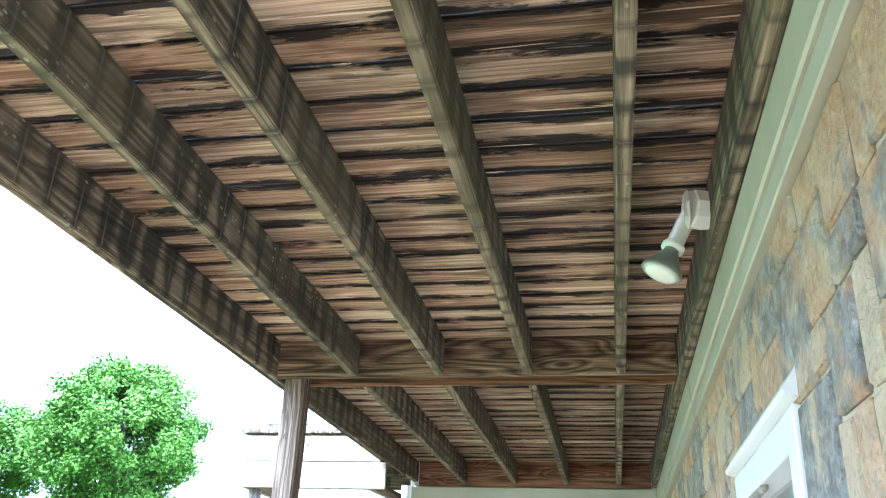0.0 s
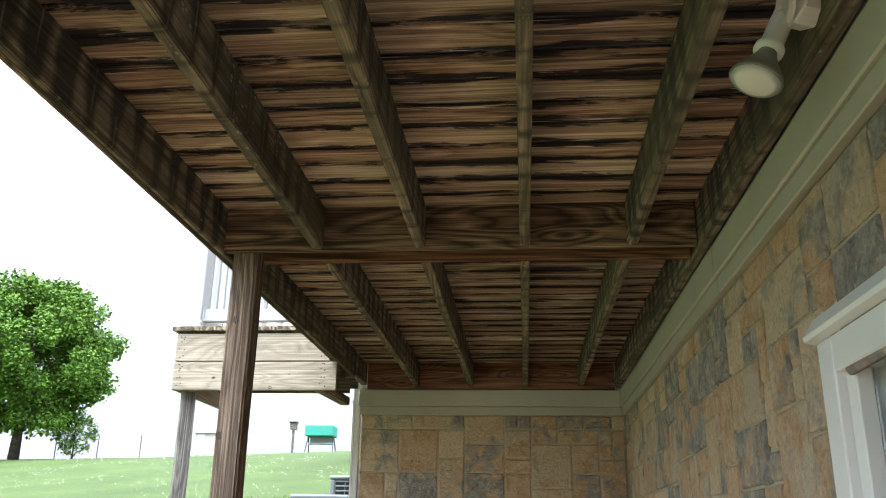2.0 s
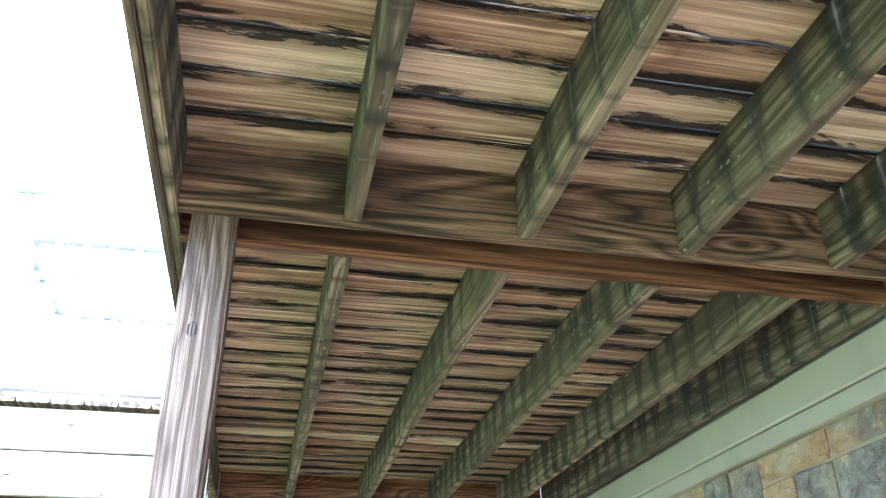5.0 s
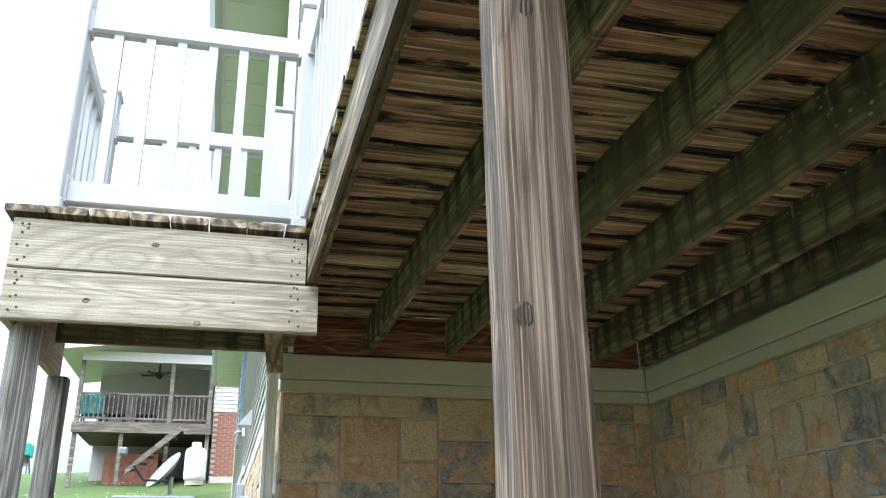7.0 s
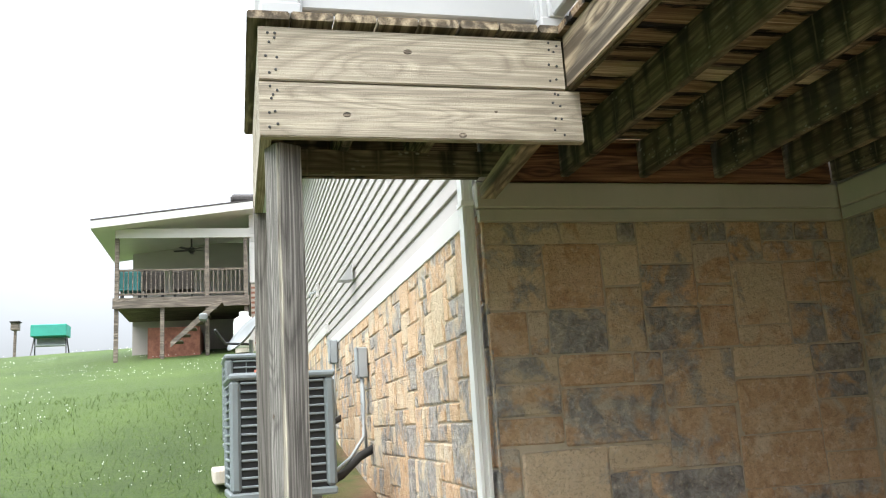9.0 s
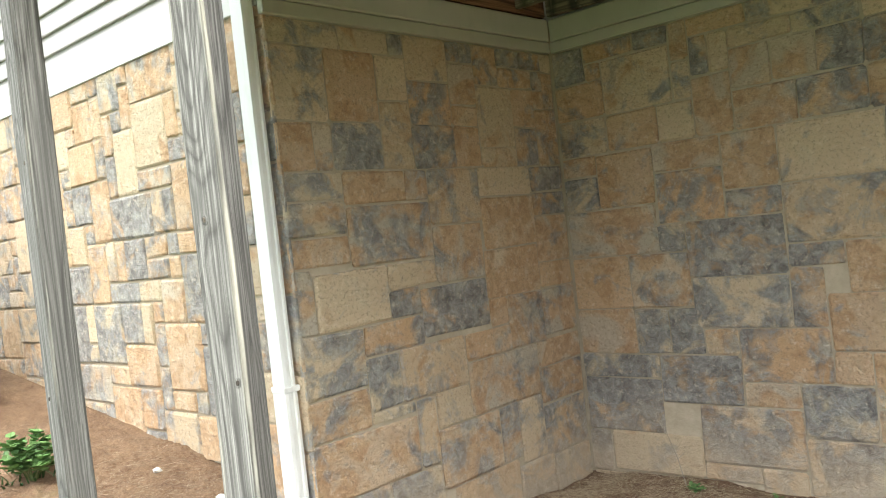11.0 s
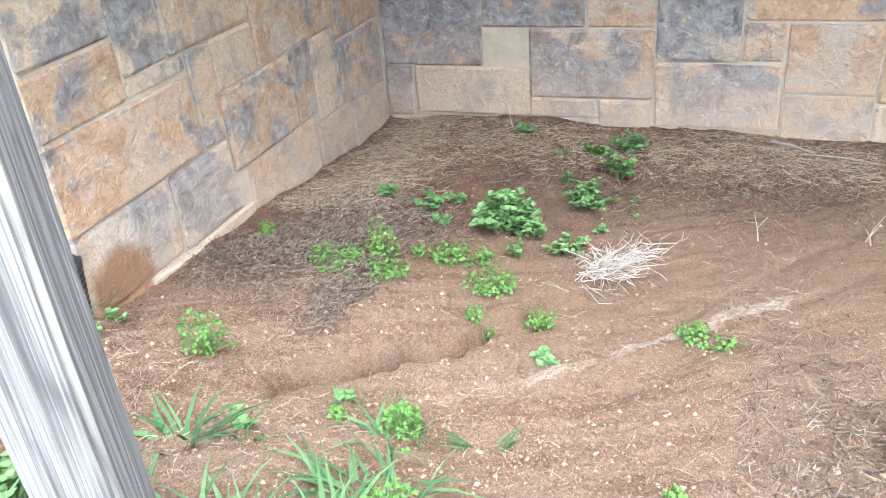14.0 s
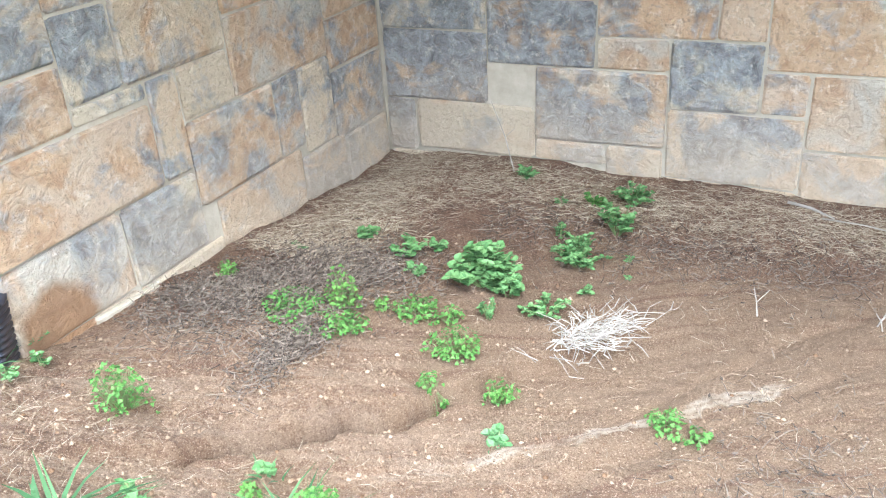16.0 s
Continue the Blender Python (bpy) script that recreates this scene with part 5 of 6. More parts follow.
part("reflector", lathe([(0.02, 0.0), (0.14, 0.014), (0.24, 0.044), (0.3, 0.075), (0.3, 0.085), (0.23, 0.054), (0.02, 0.012)], 26), M["dish_grey"], dish, "", Matrix.Translation((-2.33, 15.3, 2.6)) @ Vector((-0.72, -0.3, 0.62)).to_track_quat("Z", "Y").to_matrix().to_4x4(), True)
part("pole", tube([(-2.28, 15.35, 1.2), (-2.28, 15.35, 2.56)], 0.03, 10), M["grey_box"], dish)
part("arm", tube([(-2.32, 15.3, 2.5), (-2.62, 15.1, 2.5), (-2.75, 15.0, 2.68)], 0.018, 8), M["dark_metal"], dish)
part("receiver", box(-2.95, -2.84, 14.95, 15.05, 2.8, 2.9, 0.02), M["dish_grey"], dish)

# ---- plants ----
def leaf_mat(name, low, high, shine=0.6):
    n = Nodes(name, shine)
    n.b.inputs["Specular IOR Level"].default_value = 0.14
    n.b.inputs["Subsurface Weight"].default_value = 0.0
    geo = n.t.nodes.new("ShaderNodeNewGeometry").outputs["Random Per Island"]
    c = n.mix(n.ramp(geo, (0.0, 0.0), (1.0, 1.0)), low, high)
    return n.done(n.mix(n.ramp(n.noise(30.0), (0.35, 0.0), (0.7, 0.35)), c, tuple(v * 0.6 for v in low)), n.noise(60.0), 0.2, 0.003)


M["weed"] = leaf_mat("weed_leaf", (0.075, 0.16, 0.05), (0.18, 0.3, 0.11))
M["clover"] = leaf_mat("clover_leaf", (0.05, 0.13, 0.025), (0.14, 0.26, 0.06))
M["lime"] = leaf_mat("lime_leaf", (0.065, 0.15, 0.028), (0.145, 0.26, 0.055))
M["silver"] = leaf_mat("silvery_leaf", (0.085, 0.18, 0.06), (0.19, 0.3, 0.14))
n = Nodes("grass_blade", 0.65)
n.b.inputs["Specular IOR Level"].default_value = 0.2
M["blade"] = n.done(n.mix(n.random(), (0.03, 0.072, 0.024), (0.085, 0.155, 0.058)), n.noise(60.0), 0.2, 0.003)
M["lawn_blade"] = leaf_mat("lawn_blade", (0.045, 0.085, 0.012), (0.115, 0.17, 0.035))
M["tree_leaf"] = leaf_mat("tree_leaf", (0.05, 0.125, 0.016), (0.17, 0.3, 0.045), 0.5)
M["stem"] = plain("weed_stem", (0.16, 0.2, 0.07), 0.6)
M["straw"] = leaf_mat("dry_straw", (0.2, 0.138, 0.085), (0.58, 0.465, 0.33), 0.8)
M["twig"] = leaf_mat("bleached_root", (0.27, 0.225, 0.18), (0.52, 0.46, 0.385), 0.8)
M["dead"] = leaf_mat("dead_stalk", (0.045, 0.032, 0.024), (0.26, 0.2, 0.15), 0.85)
M["pebble"] = leaf_mat("pebble", (0.14, 0.075, 0.038), (0.42, 0.3, 0.2), 0.9)
M["bark"] = wood("bark", (0.05, 0.04, 0.032), (0.1, 0.085, 0.07), (0.16, 0.14, 0.12), (0.04, 0.035, 0.03))
M["petal"] = plain("white_petal", (0.75, 0.76, 0.72), 0.7)


class Mesh:
    """Vertices and faces gathered for one mesh."""

    def __init__(self):
        self.v, self.f = [], []

    def add(self, verts, faces):
        k = len(self.v)
        self.v += [tuple(p) for p in verts]
        self.f += [tuple(i + k for i in f) for f in faces]

    def leaf(self, at, along, side, length, width, fold=0.25):
        """An ovate leaf, broadest below its middle, folded along its midrib."""
        up = along.cross(side).normalized()
        c = at + along * length * 0.45 - up * width * fold
        self.add((at, at + along * length * 0.24 + side * width * 0.42, at + along * length * 0.58 + side * width * 0.46, at + along * length - up * width * fold * 0.5,
                  at + along * length * 0.58 - side * width * 0.46, at + along * length * 0.24 - side * width * 0.42, c),
                 ((0, 1, 6), (1, 2, 6), (2, 3, 6), (3, 4, 6), (4, 5, 6), (5, 0, 6)))

    def blade(self, at, way, length, width, droop):
        """A grass blade bending over, of three tapered pieces."""
        side = Vector((-way.y, way.x, 0)).normalized()
        pts = []
        for k in range(4):
            t = k / 3
            p = at + Vector((way.x * length * t * (0.35 + droop * t), way.y * length * t * (0.35 + droop * t), length * t * (1 - 0.62 * droop * t)))
            w = width * (1 - t) ** 0.7 / 2
            pts += [p + side * w, p - side * w] if k < 3 else [p]
        self.add(pts, ((0, 1, 3, 2), (2, 3, 5, 4), (4, 5, 6)))

    def stick(self, a, b, r):
        d = (b - a).normalized()
        u = d.orthogonal().normalized()
        w = d.cross(u)
        ring = [u * r, (-0.5 * u + 0.87 * w) * r, (-0.5 * u - 0.87 * w) * r]
        self.add([a + q for q in ring] + [b + q * 0.6 for q in ring], ((0, 1, 4, 3), (1, 2, 5, 4), (2, 0, 3, 5), (2, 1, 0), (3, 4, 5)))

    def done(self, name, material):
        me = bpy.data.meshes.new(name)
        me.from_pydata(self.v, [], self.f)
        me.materials.append(material)
        return me


def spot(x, y):
    z = height(x, y)
    if -5 < x < 1 and 3.5 < y < 10:
        z += 0.018 * noise.noise(Vector((x * 3, y * 3, 0))) + 0.01 * noise.noise(Vector((x * 9, y * 9, 3))) + (0.009 * noise.noise(Vector((x * 22, y * 22, 8))) + 0.006 * noise.noise(Vector((x * 55, y * 55, 2)))) * (0.25 + smooth(-0.7, -1.3, x + 0.3 * noise.noise(Vector((x * 2, y * 2, 4))))) + rill(x, y)
    return z


def weed(x, y, r, tall, stems, leaves, size, mat, label, seed, round_leaf=0.85):
    """A leafy plant: stems fan out from one root, each set with leaves."""
    rng = random.Random(seed)
    z = spot(x, y) - 0.004
    tall *= 1.2
    leaves, size = round(leaves * 2.0), size * 0.66
    t = thing("weed_plant", label, "weed", pose(x, y, z), group="weeds on the bare soil")
    st, fo = Mesh(), Mesh()
    for _ in range(stems):
        a = rng.uniform(0, 2 * math.pi)
        reach = r * math.sqrt(rng.uniform(0.02, 1))
        tip = Vector((x + math.cos(a) * reach, y + math.sin(a) * reach, z + tall * (1 - 0.55 * (reach / r) ** 2) * rng.uniform(0.6, 1.1)))
        root = Vector((x + math.cos(a) * r * 0.1, y + math.sin(a) * r * 0.1, z))
        mid = (root + tip) / 2 + Vector((0, 0, tall * 0.12))
        st.stick(root, mid, 0.0028)
        st.stick(mid, tip, 0.002)
        for k in range(leaves):
            u = rng.uniform(0.3, 1.0)
            p = root.lerp(mid, u * 2) if u < 0.5 else mid.lerp(tip, u * 2 - 1)
            b = rng.uniform(0, 2 * math.pi)
            along = Vector((math.cos(b), math.sin(b), rng.uniform(-0.15, 0.7))).normalized()
            side = Vector((-math.sin(b), math.cos(b), rng.uniform(-0.35, 0.35))).normalized()
            s = size * rng.uniform(0.55, 1.15)
            fo.leaf(p, along, side, s, s * round_leaf)
    link("stalk", st.done("stalk", M["stem"]), None, Matrix(), t, "")
    link("foliage", fo.done("foliage", mat), None, Matrix(), t, "")


G, C, L, S = M["weed"], M["clover"], M["lime"], M["silver"]
for i, (x, y, r, tall, stems, leaves, size, mat, label) in enumerate((
        (-0.40, 6.33, 0.13, 0.12, 30, 9, 0.05, G, "leafy dark green weed in damp soil by the wall"),
        (-0.43, 6.24, 0.07, 0.07, 12, 7, 0.038, G, "leafy dark green weed in damp soil by the wall"),
        (-0.12, 6.11, 0.11, 0.09, 24, 9, 0.032, G, "leafy green weed near the stone wall"),
        (0.11, 6.04, 0.09, 0.11, 16, 8, 0.034, G, "leafy green weed near the stone wall"),
        (0.34, 6.04, 0.08, 0.1, 16, 8, 0.03, G, "bright green weed near the stone wall"),
        (0.28, 6.17, 0.06, 0.05, 10, 7, 0.026, C, "bright green weed near the stone wall"),
        (0.02, 6.22, 0.035, 0.05, 6, 5, 0.03, G, "small green seedling in dark soil"),
        (-0.32, 6.63, 0.075, 0.06, 11, 6, 0.036, G, "small green weed in dark soil"),
        (-0.25, 6.57, 0.04, 0.05, 6, 5, 0.034, G, "small green seedling in dark soil"),
        (-0.43, 6.54, 0.04, 0.045, 6, 5, 0.034, G, "small green seedling in dark soil"),
        (-0.27, 6.83, 0.05, 0.04, 6, 5, 0.04, G, "small green seedling in dark soil"),
        (-0.45, 6.96, 0.05, 0.03, 5, 5, 0.036, G, "small green seedling near the wall"),
        (0.40, 6.49, 0.05, 0.05, 7, 5, 0.036, G, "small green weed at the wall foot"),
        (0.26, 6.29, 0.025, 0.045, 4, 4, 0.02, G, "small green seedling in damp soil"),
        (-0.29, 6.04, 0.03, 0.03, 5, 4, 0.024, G, "small green seedling in damp soil"),
        (-0.15, 5.93, 0.02, 0.02, 3, 3, 0.02, G, "tiny green seedling in damp soil"),
        (-0.06, 5.95, 0.02, 0.04, 3, 4, 0.018, G, "tiny green seedling in damp soil"),
        (-0.47, 6.11, 0.09, 0.07, 16, 8, 0.026, G, "green weed beside bleached roots"),
        (-0.58, 6.24, 0.04, 0.06, 8, 7, 0.022, G, "small green weed beside bleached roots"),
        (-0.93, 6.65, 0.03, 0.035, 8, 6, 0.02, C, "small green clover clump in dark litter"),
        (-1.48, 7.11, 0.03, 0.04, 6, 5, 0.024, G, "small green weed on bare clay"),
        (-1.30, 7.23, 0.05, 0.09, 8, 6, 0.03, G, "small green weed beside the drain boot"),
        (-1.38, 7.12, 0.03, 0.04, 4, 4, 0.03, G, "small green weed beside the drain boot"),
        (-1.02, 6.04, 0.035, 0.03, 4, 3, 0.05, S, "single pale seedling on bare clay"),
        (-1.66, 6.54, 0.035, 0.06, 5, 4, 0.03, G, "small dark green weed on bare clay"),
        (-1.39, 6.44, 0.04, 0.03, 4, 4, 0.034, G, "small dark green weed on bare clay"),
        (-1.24, 5.09, 0.125, 0.17, 46, 12, 0.052, S, "pale silvery green leafy bush on bare clay"),
        (-1.83, 6.94, 0.1, 0.1, 16, 8, 0.04, G, "broad-leaved green weed on the bank"),
        (-2.11, 6.72, 0.09, 0.1, 14, 8, 0.04, G, "broad-leaved green weed on the bank"),
        (-2.17, 6.19, 0.1, 0.08, 14, 7, 0.04, G, "broad-leaved green weed among grass blades"),
        (-1.91, 5.80, 0.07, 0.05, 10, 6, 0.03, G, "low green weed in dry straw"),
        (-1.98, 8.40, 0.15, 0.2, 22, 8, 0.08, G, "broad-leaved green weed on the bank"))):
    weed(x, y, r, tall, stems, leaves, size, mat, label, 60 + i)


def clover(x, y, r, tall, mat, label, seed):
    """A dome of clover: thin stalks, each with a leaf of three rounded leaflets."""
    rng = random.Random(seed)
    z = spot(x, y) - 0.003
    t = thing("clover_plant", label, "clover", pose(x, y, z), group="clover on the bare soil")
    st, fo = Mesh(), Mesh()
    for _ in range(round(24 + 20000 * r * (r + tall * 0.5))):
        a = rng.uniform(0, 2 * math.pi)
        q = math.sqrt(rng.random()) * (0.8 + 0.5 * noise.noise(Vector((math.cos(a) * 1.6 + seed, math.sin(a) * 1.6, 1))))
        px, py = x + math.cos(a) * q * r, y + math.sin(a) * q * r
        top = Vector((px, py, spot(px, py) + 0.005 + tall * math.sqrt(max(0.0, 1 - q * q)) * rng.uniform(0.15, 1.15)))
        root = Vector((x + (px - x) * 0.35, y + (py - y) * 0.35, z))
        if rng.random() < 0.5:
            st.stick(root, top, 0.0009)
        tip = Vector((math.cos(a) * q * 0.7, math.sin(a) * q * 0.7, 1)).normalized() + Vector((rng.gauss(0, 0.45), rng.gauss(0, 0.45), 0))
        tip.normalize()
        u = tip.orthogonal().normalized()
        w = tip.cross(u)
        s, turn = rng.uniform(0.0036, 0.0066), rng.uniform(0, 6.28)
        for k in range(3):
            b = turn + k * 2.094
            fo.leaf(top, (u * math.cos(b) + w * math.sin(b) + tip * 0.15).normalized(), (w * math.cos(b) - u * math.sin(b)), s * 1.25, s * 1.25, 0.15)
    link("stalk", st.done("stalk", M["stem"]), None, Matrix(), t, "")
    link("foliage", fo.done("foliage", mat), None, Matrix(), t, "")


for i, (x, y, r, tall, mat, label) in enumerate((
        (-1.43, 6.80, 0.075, 0.1, C, "bright green clover clump on bare clay"),
        (-0.74, 6.63, 0.055, 0.12, L, "lime green clover clump in dark litter"),
        (-0.69, 6.53, 0.03, 0.04, L, "small lime green clover clump"),
        (-0.65, 6.33, 0.045, 0.05, C, "small green clover clump on bare clay"),
        (-0.77, 6.26, 0.09, 0.06, C, "small green clover clump on bare clay"),
        (-0.87, 6.09, 0.055, 0.06, C, "small green clover clump on bare clay"),
        (-0.94, 6.25, 0.05, 0.04, C, "small green clover clump on bare clay"),
        (-0.83, 5.67, 0.06, 0.03, C, "flat green creeping clover on bare clay"),
        (-0.86, 5.59, 0.045, 0.02, C, "flat green creeping clover on bare clay"),
        (-0.75, 7.04, 0.045, 0.05, L, "small lime green clover by the wall"),
        (-0.84, 6.75, 0.12, 0.025, C, "low green creeping weed on dark litter"),
        (-0.83, 6.58, 0.09, 0.03, C, "low green creeping weed on dark litter"),
        (-0.65, 6.44, 0.09, 0.03, C, "low green creeping weed on dark litter"),
        (-1.50, 6.24, 0.06, 0.07, C, "small green clover clump on bare clay"),
        (-1.48, 6.42, 0.03, 0.03, L, "tiny lime green clover on bare clay"),
        (-2.12, 6.01, 0.11, 0.09, L, "bright green clover clump in grass"),
        (-2.03, 6.18, 0.09, 0.08, C, "bright green clover clump in grass"),
        (-1.84, 5.95, 0.06, 0.08, L, "lime green clover clump beside grass"),
        (-1.46, 6.26, 0.06, 0.06, C, "green clover clump in grass"),
        (-2.04, 6.67, 0.06, 0.07, C, "bright green clover clump in grass"),
        (-1.92, 5.61, 0.09, 0.06, C, "low green clover patch in dry straw"),
        (-1.62, 5.17, 0.11, 0.05, L, "low green clover patch in dry straw"),
        (-1.52, 5.64, 0.035, 0.035, C, "tiny green clover in dry straw"),
        (-1.82, 6.12, 0.07, 0.06, C, "green clover clump in grass"))):
    clover(x, y, r, tall, mat, label, 160 + i)


def tuft(x, y, r, n_blades, length, width, seed, label):
    n_blades = round(n_blades * 1.15)
    rng = random.Random(seed)
    t = thing("grass_tuft", label, "grass tuft", pose(x, y, spot(x, y)), "grass tufts")
    for _ in range(n_blades):
        me = Mesh()
        a, q = rng.uniform(0, 6.283), r * math.sqrt(rng.random())
        px, py = x + math.cos(a) * q, y + math.sin(a) * q
        b = a + rng.uniform(-0.9, 0.9)
        me.blade(Vector((px, py, spot(px, py) - 0.005)), Vector((math.cos(b), math.sin(b), 0)), length * rng.uniform(0.35, 1.0), width * rng.uniform(0.5, 1.2), rng.uniform(0.35, 1.25))
        link("blade", me.done("blade", M["blade"]), None, Matrix(), t, "")


for i, (x, y, r, k, length, width) in enumerate((
        (-1.97, 6.16, 0.13, 60, 0.13, 0.012), (-1.79, 6.16, 0.11, 46, 0.13, 0.012), (-2.12, 6.15, 0.13, 46, 0.14, 0.012), (-2.02, 5.99, 0.1, 30, 0.12, 0.011), (-2.00, 6.39, 0.08, 26, 0.13, 0.012), (-2.09, 6.27, 0.1, 34, 0.14, 0.012),
        (-1.51, 6.27, 0.04, 9, 0.17, 0.005), (-1.46, 6.07, 0.05, 8, 0.1, 0.017), (-1.41, 6.43, 0.03, 6, 0.06, 0.012), (-1.73, 6.49, 0.03, 7, 0.08, 0.009), (-1.98, 5.67, 0.1, 34, 0.15, 0.015), (-2.06, 5.76, 0.08, 16, 0.13, 0.014),
        (-2.26, 6.67, 0.16, 70, 0.18, 0.013), (-2.32, 6.48, 0.16, 60, 0.17, 0.013), (-2.40, 6.59, 0.15, 50, 0.18, 0.013), (-2.13, 6.57, 0.09, 26, 0.15, 0.012), (-2.03, 6.96, 0.14, 40, 0.16, 0.014), (-1.59, 7.34, 0.06, 10, 0.14, 0.016),
        (-1.96, 5.93, 0.06, 14, 0.1, 0.011), (-1.83, 5.45, 0.05, 9, 0.11, 0.008), (-1.46, 7.23, 0.07, 9, 0.17, 0.018), (-1.82, 6.60, 0.05, 8, 0.16, 0.018), (-1.79, 6.58, 0.04, 8, 0.13, 0.014), (-1.52, 6.23, 0.03, 7, 0.15, 0.006),
        (-1.56, 6.26, 0.05, 12, 0.11, 0.012), (-2.6, 7.2, 0.3, 90, 0.2, 0.012), (-2.7, 6.2, 0.25, 60, 0.18, 0.012), (-2.0, 8.6, 0.25, 60, 0.16, 0.012), (-2.28, 6.65, 0.2, 60, 0.2, 0.013), (-2.25, 7.3, 0.2, 60, 0.2, 0.013), (-1.78, 7.1, 0.14, 44, 0.18, 0.014), (-1.95, 6.92, 0.12, 36, 0.16, 0.013))):
    tuft(x, y, r, k, length, width, 300 + i, "tuft of long green grass blades on bare soil")


def lawn_grass():
    rng = random.Random(77)
    me = Mesh()
    for _ in range(26000):
        d = rng.random() ** 1.6
        y = 5.0 + d * 15
        x = -2.45 - rng.random() * (1.5 + d * 9)
        edge = -2.55 + 0.8 * noise.noise(Vector((x * 1.2, y * 1.2, 5)))
        if x > edge or (x > -3.9 and y < 5.8 and rng.random() < 0.4):
            continue
        a = rng.uniform(0, 6.283)
        big = 1 + d * 0.8
        me.blade(Vector((x, y, spot(x, y) - 0.004)), Vector((math.cos(a), math.sin(a), 0)), rng.uniform(0.025, 0.065) * big, rng.uniform(0.003, 0.006) * big, rng.uniform(0.1, 0.9))
    return me.done("lawn_grass", M["lawn_blade"])


tagged(link("lawn_grass", lawn_grass(), None, Matrix(), None, ""), "short green lawn grass on the slope", "grass", kind="stuff")


def scatter(name, label, category, count, material, seed, maker):
    rng = random.Random(seed)
    me = Mesh()
    for _ in range(count):
        maker(me, rng)
    tagged(link(name, me.done(name, material), None, Matrix(), None, ""), label, category, kind="stuff")


def straw_piece(me, rng):
    zone = rng.random()
    if zone < 0.33:
        x, y = rng.uniform(-0.55, 0.58), rng.gauss(6.97, 0.13)
    elif zone < 0.74:
        x, y = rng.gauss(0.36, 0.13), rng.uniform(4.6, 6.75)
    elif zone < 0.79:
        x, y = rng.uniform(-2.3, -0.7), rng.gauss(5.15, 0.2)
    elif zone < 0.96:
        x, y = rng.gauss(-1.8, 0.3), rng.gauss(7.5, 0.6)
    else:
        x, y = rng.uniform(-1.9, 0.2), rng.uniform(5.4, 7.1)
    if x > 0.58 or (y > 7.17 and x > -1.42):
        return
    a, n = rng.uniform(0, 6.283), rng.uniform(0.015, 0.06) * (1.8 if rng.random() < 0.1 else 1)
    z = spot(x, y) + rng.uniform(0.001, 0.01)
    p = Vector((x, y, z))
    m = p + Vector((math.cos(a) * n / 2, math.sin(a) * n / 2, rng.uniform(0.0, 0.008)))
    a += rng.uniform(-0.5, 0.5)
    r = rng.uniform(0.0005, 0.0012) * (1.0 if x > -0.7 else 0.65)
    me.stick(p, m, r)
    me.stick(m, m + Vector((math.cos(a) * n / 2, math.sin(a) * n / 2, rng.uniform(-0.008, 0.004))), r)


def dead_piece(me, rng):
    t = rng.random()
    if t < 0.62:
        u = rng.random()
        x, y = -1.02 + 0.62 * u + rng.gauss(0, 0.1), 7.0 - 0.32 * u + rng.gauss(0, 0.13)
    elif t < 0.74:
        x, y = rng.gauss(-1.0, 0.1), rng.gauss(6.64, 0.035)
    elif t < 0.88:
        x, y = rng.gauss(0.05, 0.12), rng.uniform(5.2, 6.5)
    else:
        x, y = rng.gauss(-1.25, 0.3), rng.gauss(5.35, 0.12)
    if y > 7.17 or x > 0.58:
        return
    a, n = rng.uniform(0, 6.283), rng.uniform(0.01, 0.045)
    z = spot(x, y) + rng.uniform(0.0, 0.014)
    p = Vector((x, y, z))
    q = p + Vector((math.cos(a) * n, math.sin(a) * n, rng.uniform(-0.005, 0.022)))
    me.stick(p, q, rng.uniform(0.0008, 0.0018))
    if rng.random() < 0.45:
        b = rng.uniform(0, 6.283)
        s = rng.uniform(0.006, 0.016)
        me.leaf(q, Vector((math.cos(b), math.sin(b), 0.3)).normalized(), Vector((-math.sin(b), math.cos(b), rng.uniform(-0.5, 0.5))).normalized(), s, s * 0.5)


def pebble(me, rng):
    x, y = rng.uniform(-3.0, 0.55), rng.uniform(4.6, 7.15)
    if rng.random() < 0.5:
        x, y = rng.gauss(-1.4, 0.4), rng.gauss(6.3, 0.5)
    if x > 0.58 or (y > 7.17 and x > -1.42):
        return
    r = rng.uniform(0.001, 0.003) * (2.6 if rng.random() < 0.05 else 1)
    p = Vector((x, y, spot(x, y) + r * 0.2))
    q = [p + Vector((math.cos(k * 1.2566 + x * 90), math.sin(k * 1.2566 + x * 90), 0)) * r * rng.uniform(0.7, 1.3) for k in range(5)]
    me.add([p + Vector((0, 0, r * 0.9)), p - Vector((0, 0, r * 0.6))] + q, [(0, 2 + k, 2 + (k + 1) % 5) for k in range(5)] + [(1, 2 + (k + 1) % 5, 2 + k) for k in range(5)])


def petal(me, rng):
    y = 7.5 + 34 * rng.random() ** 1.5
    x = -2.8 - rng.random() * (3 + (y - 7) * 0.55)
    if noise.noise(Vector((x * 0.35, y * 0.25, 2))) < -0.05:
        return
    r = (0.004 + 0.00042 * (y - 7)) * rng.uniform(0.5, 1.2)
    p = Vector((x, y, spot(x, y) + 0.07))
    me.add([p + Vector(v) * r for v in ((1, 0, 0), (-1, 0, 0), (0, 1, 0), (0, -1, 0), (0, 0, 1), (0, 0, -1))],
           [(0, 2, 4), (2, 1, 4), (1, 3, 4), (3, 0, 4), (2, 0, 5), (1, 2, 5), (3, 1, 5), (0, 3, 5)])


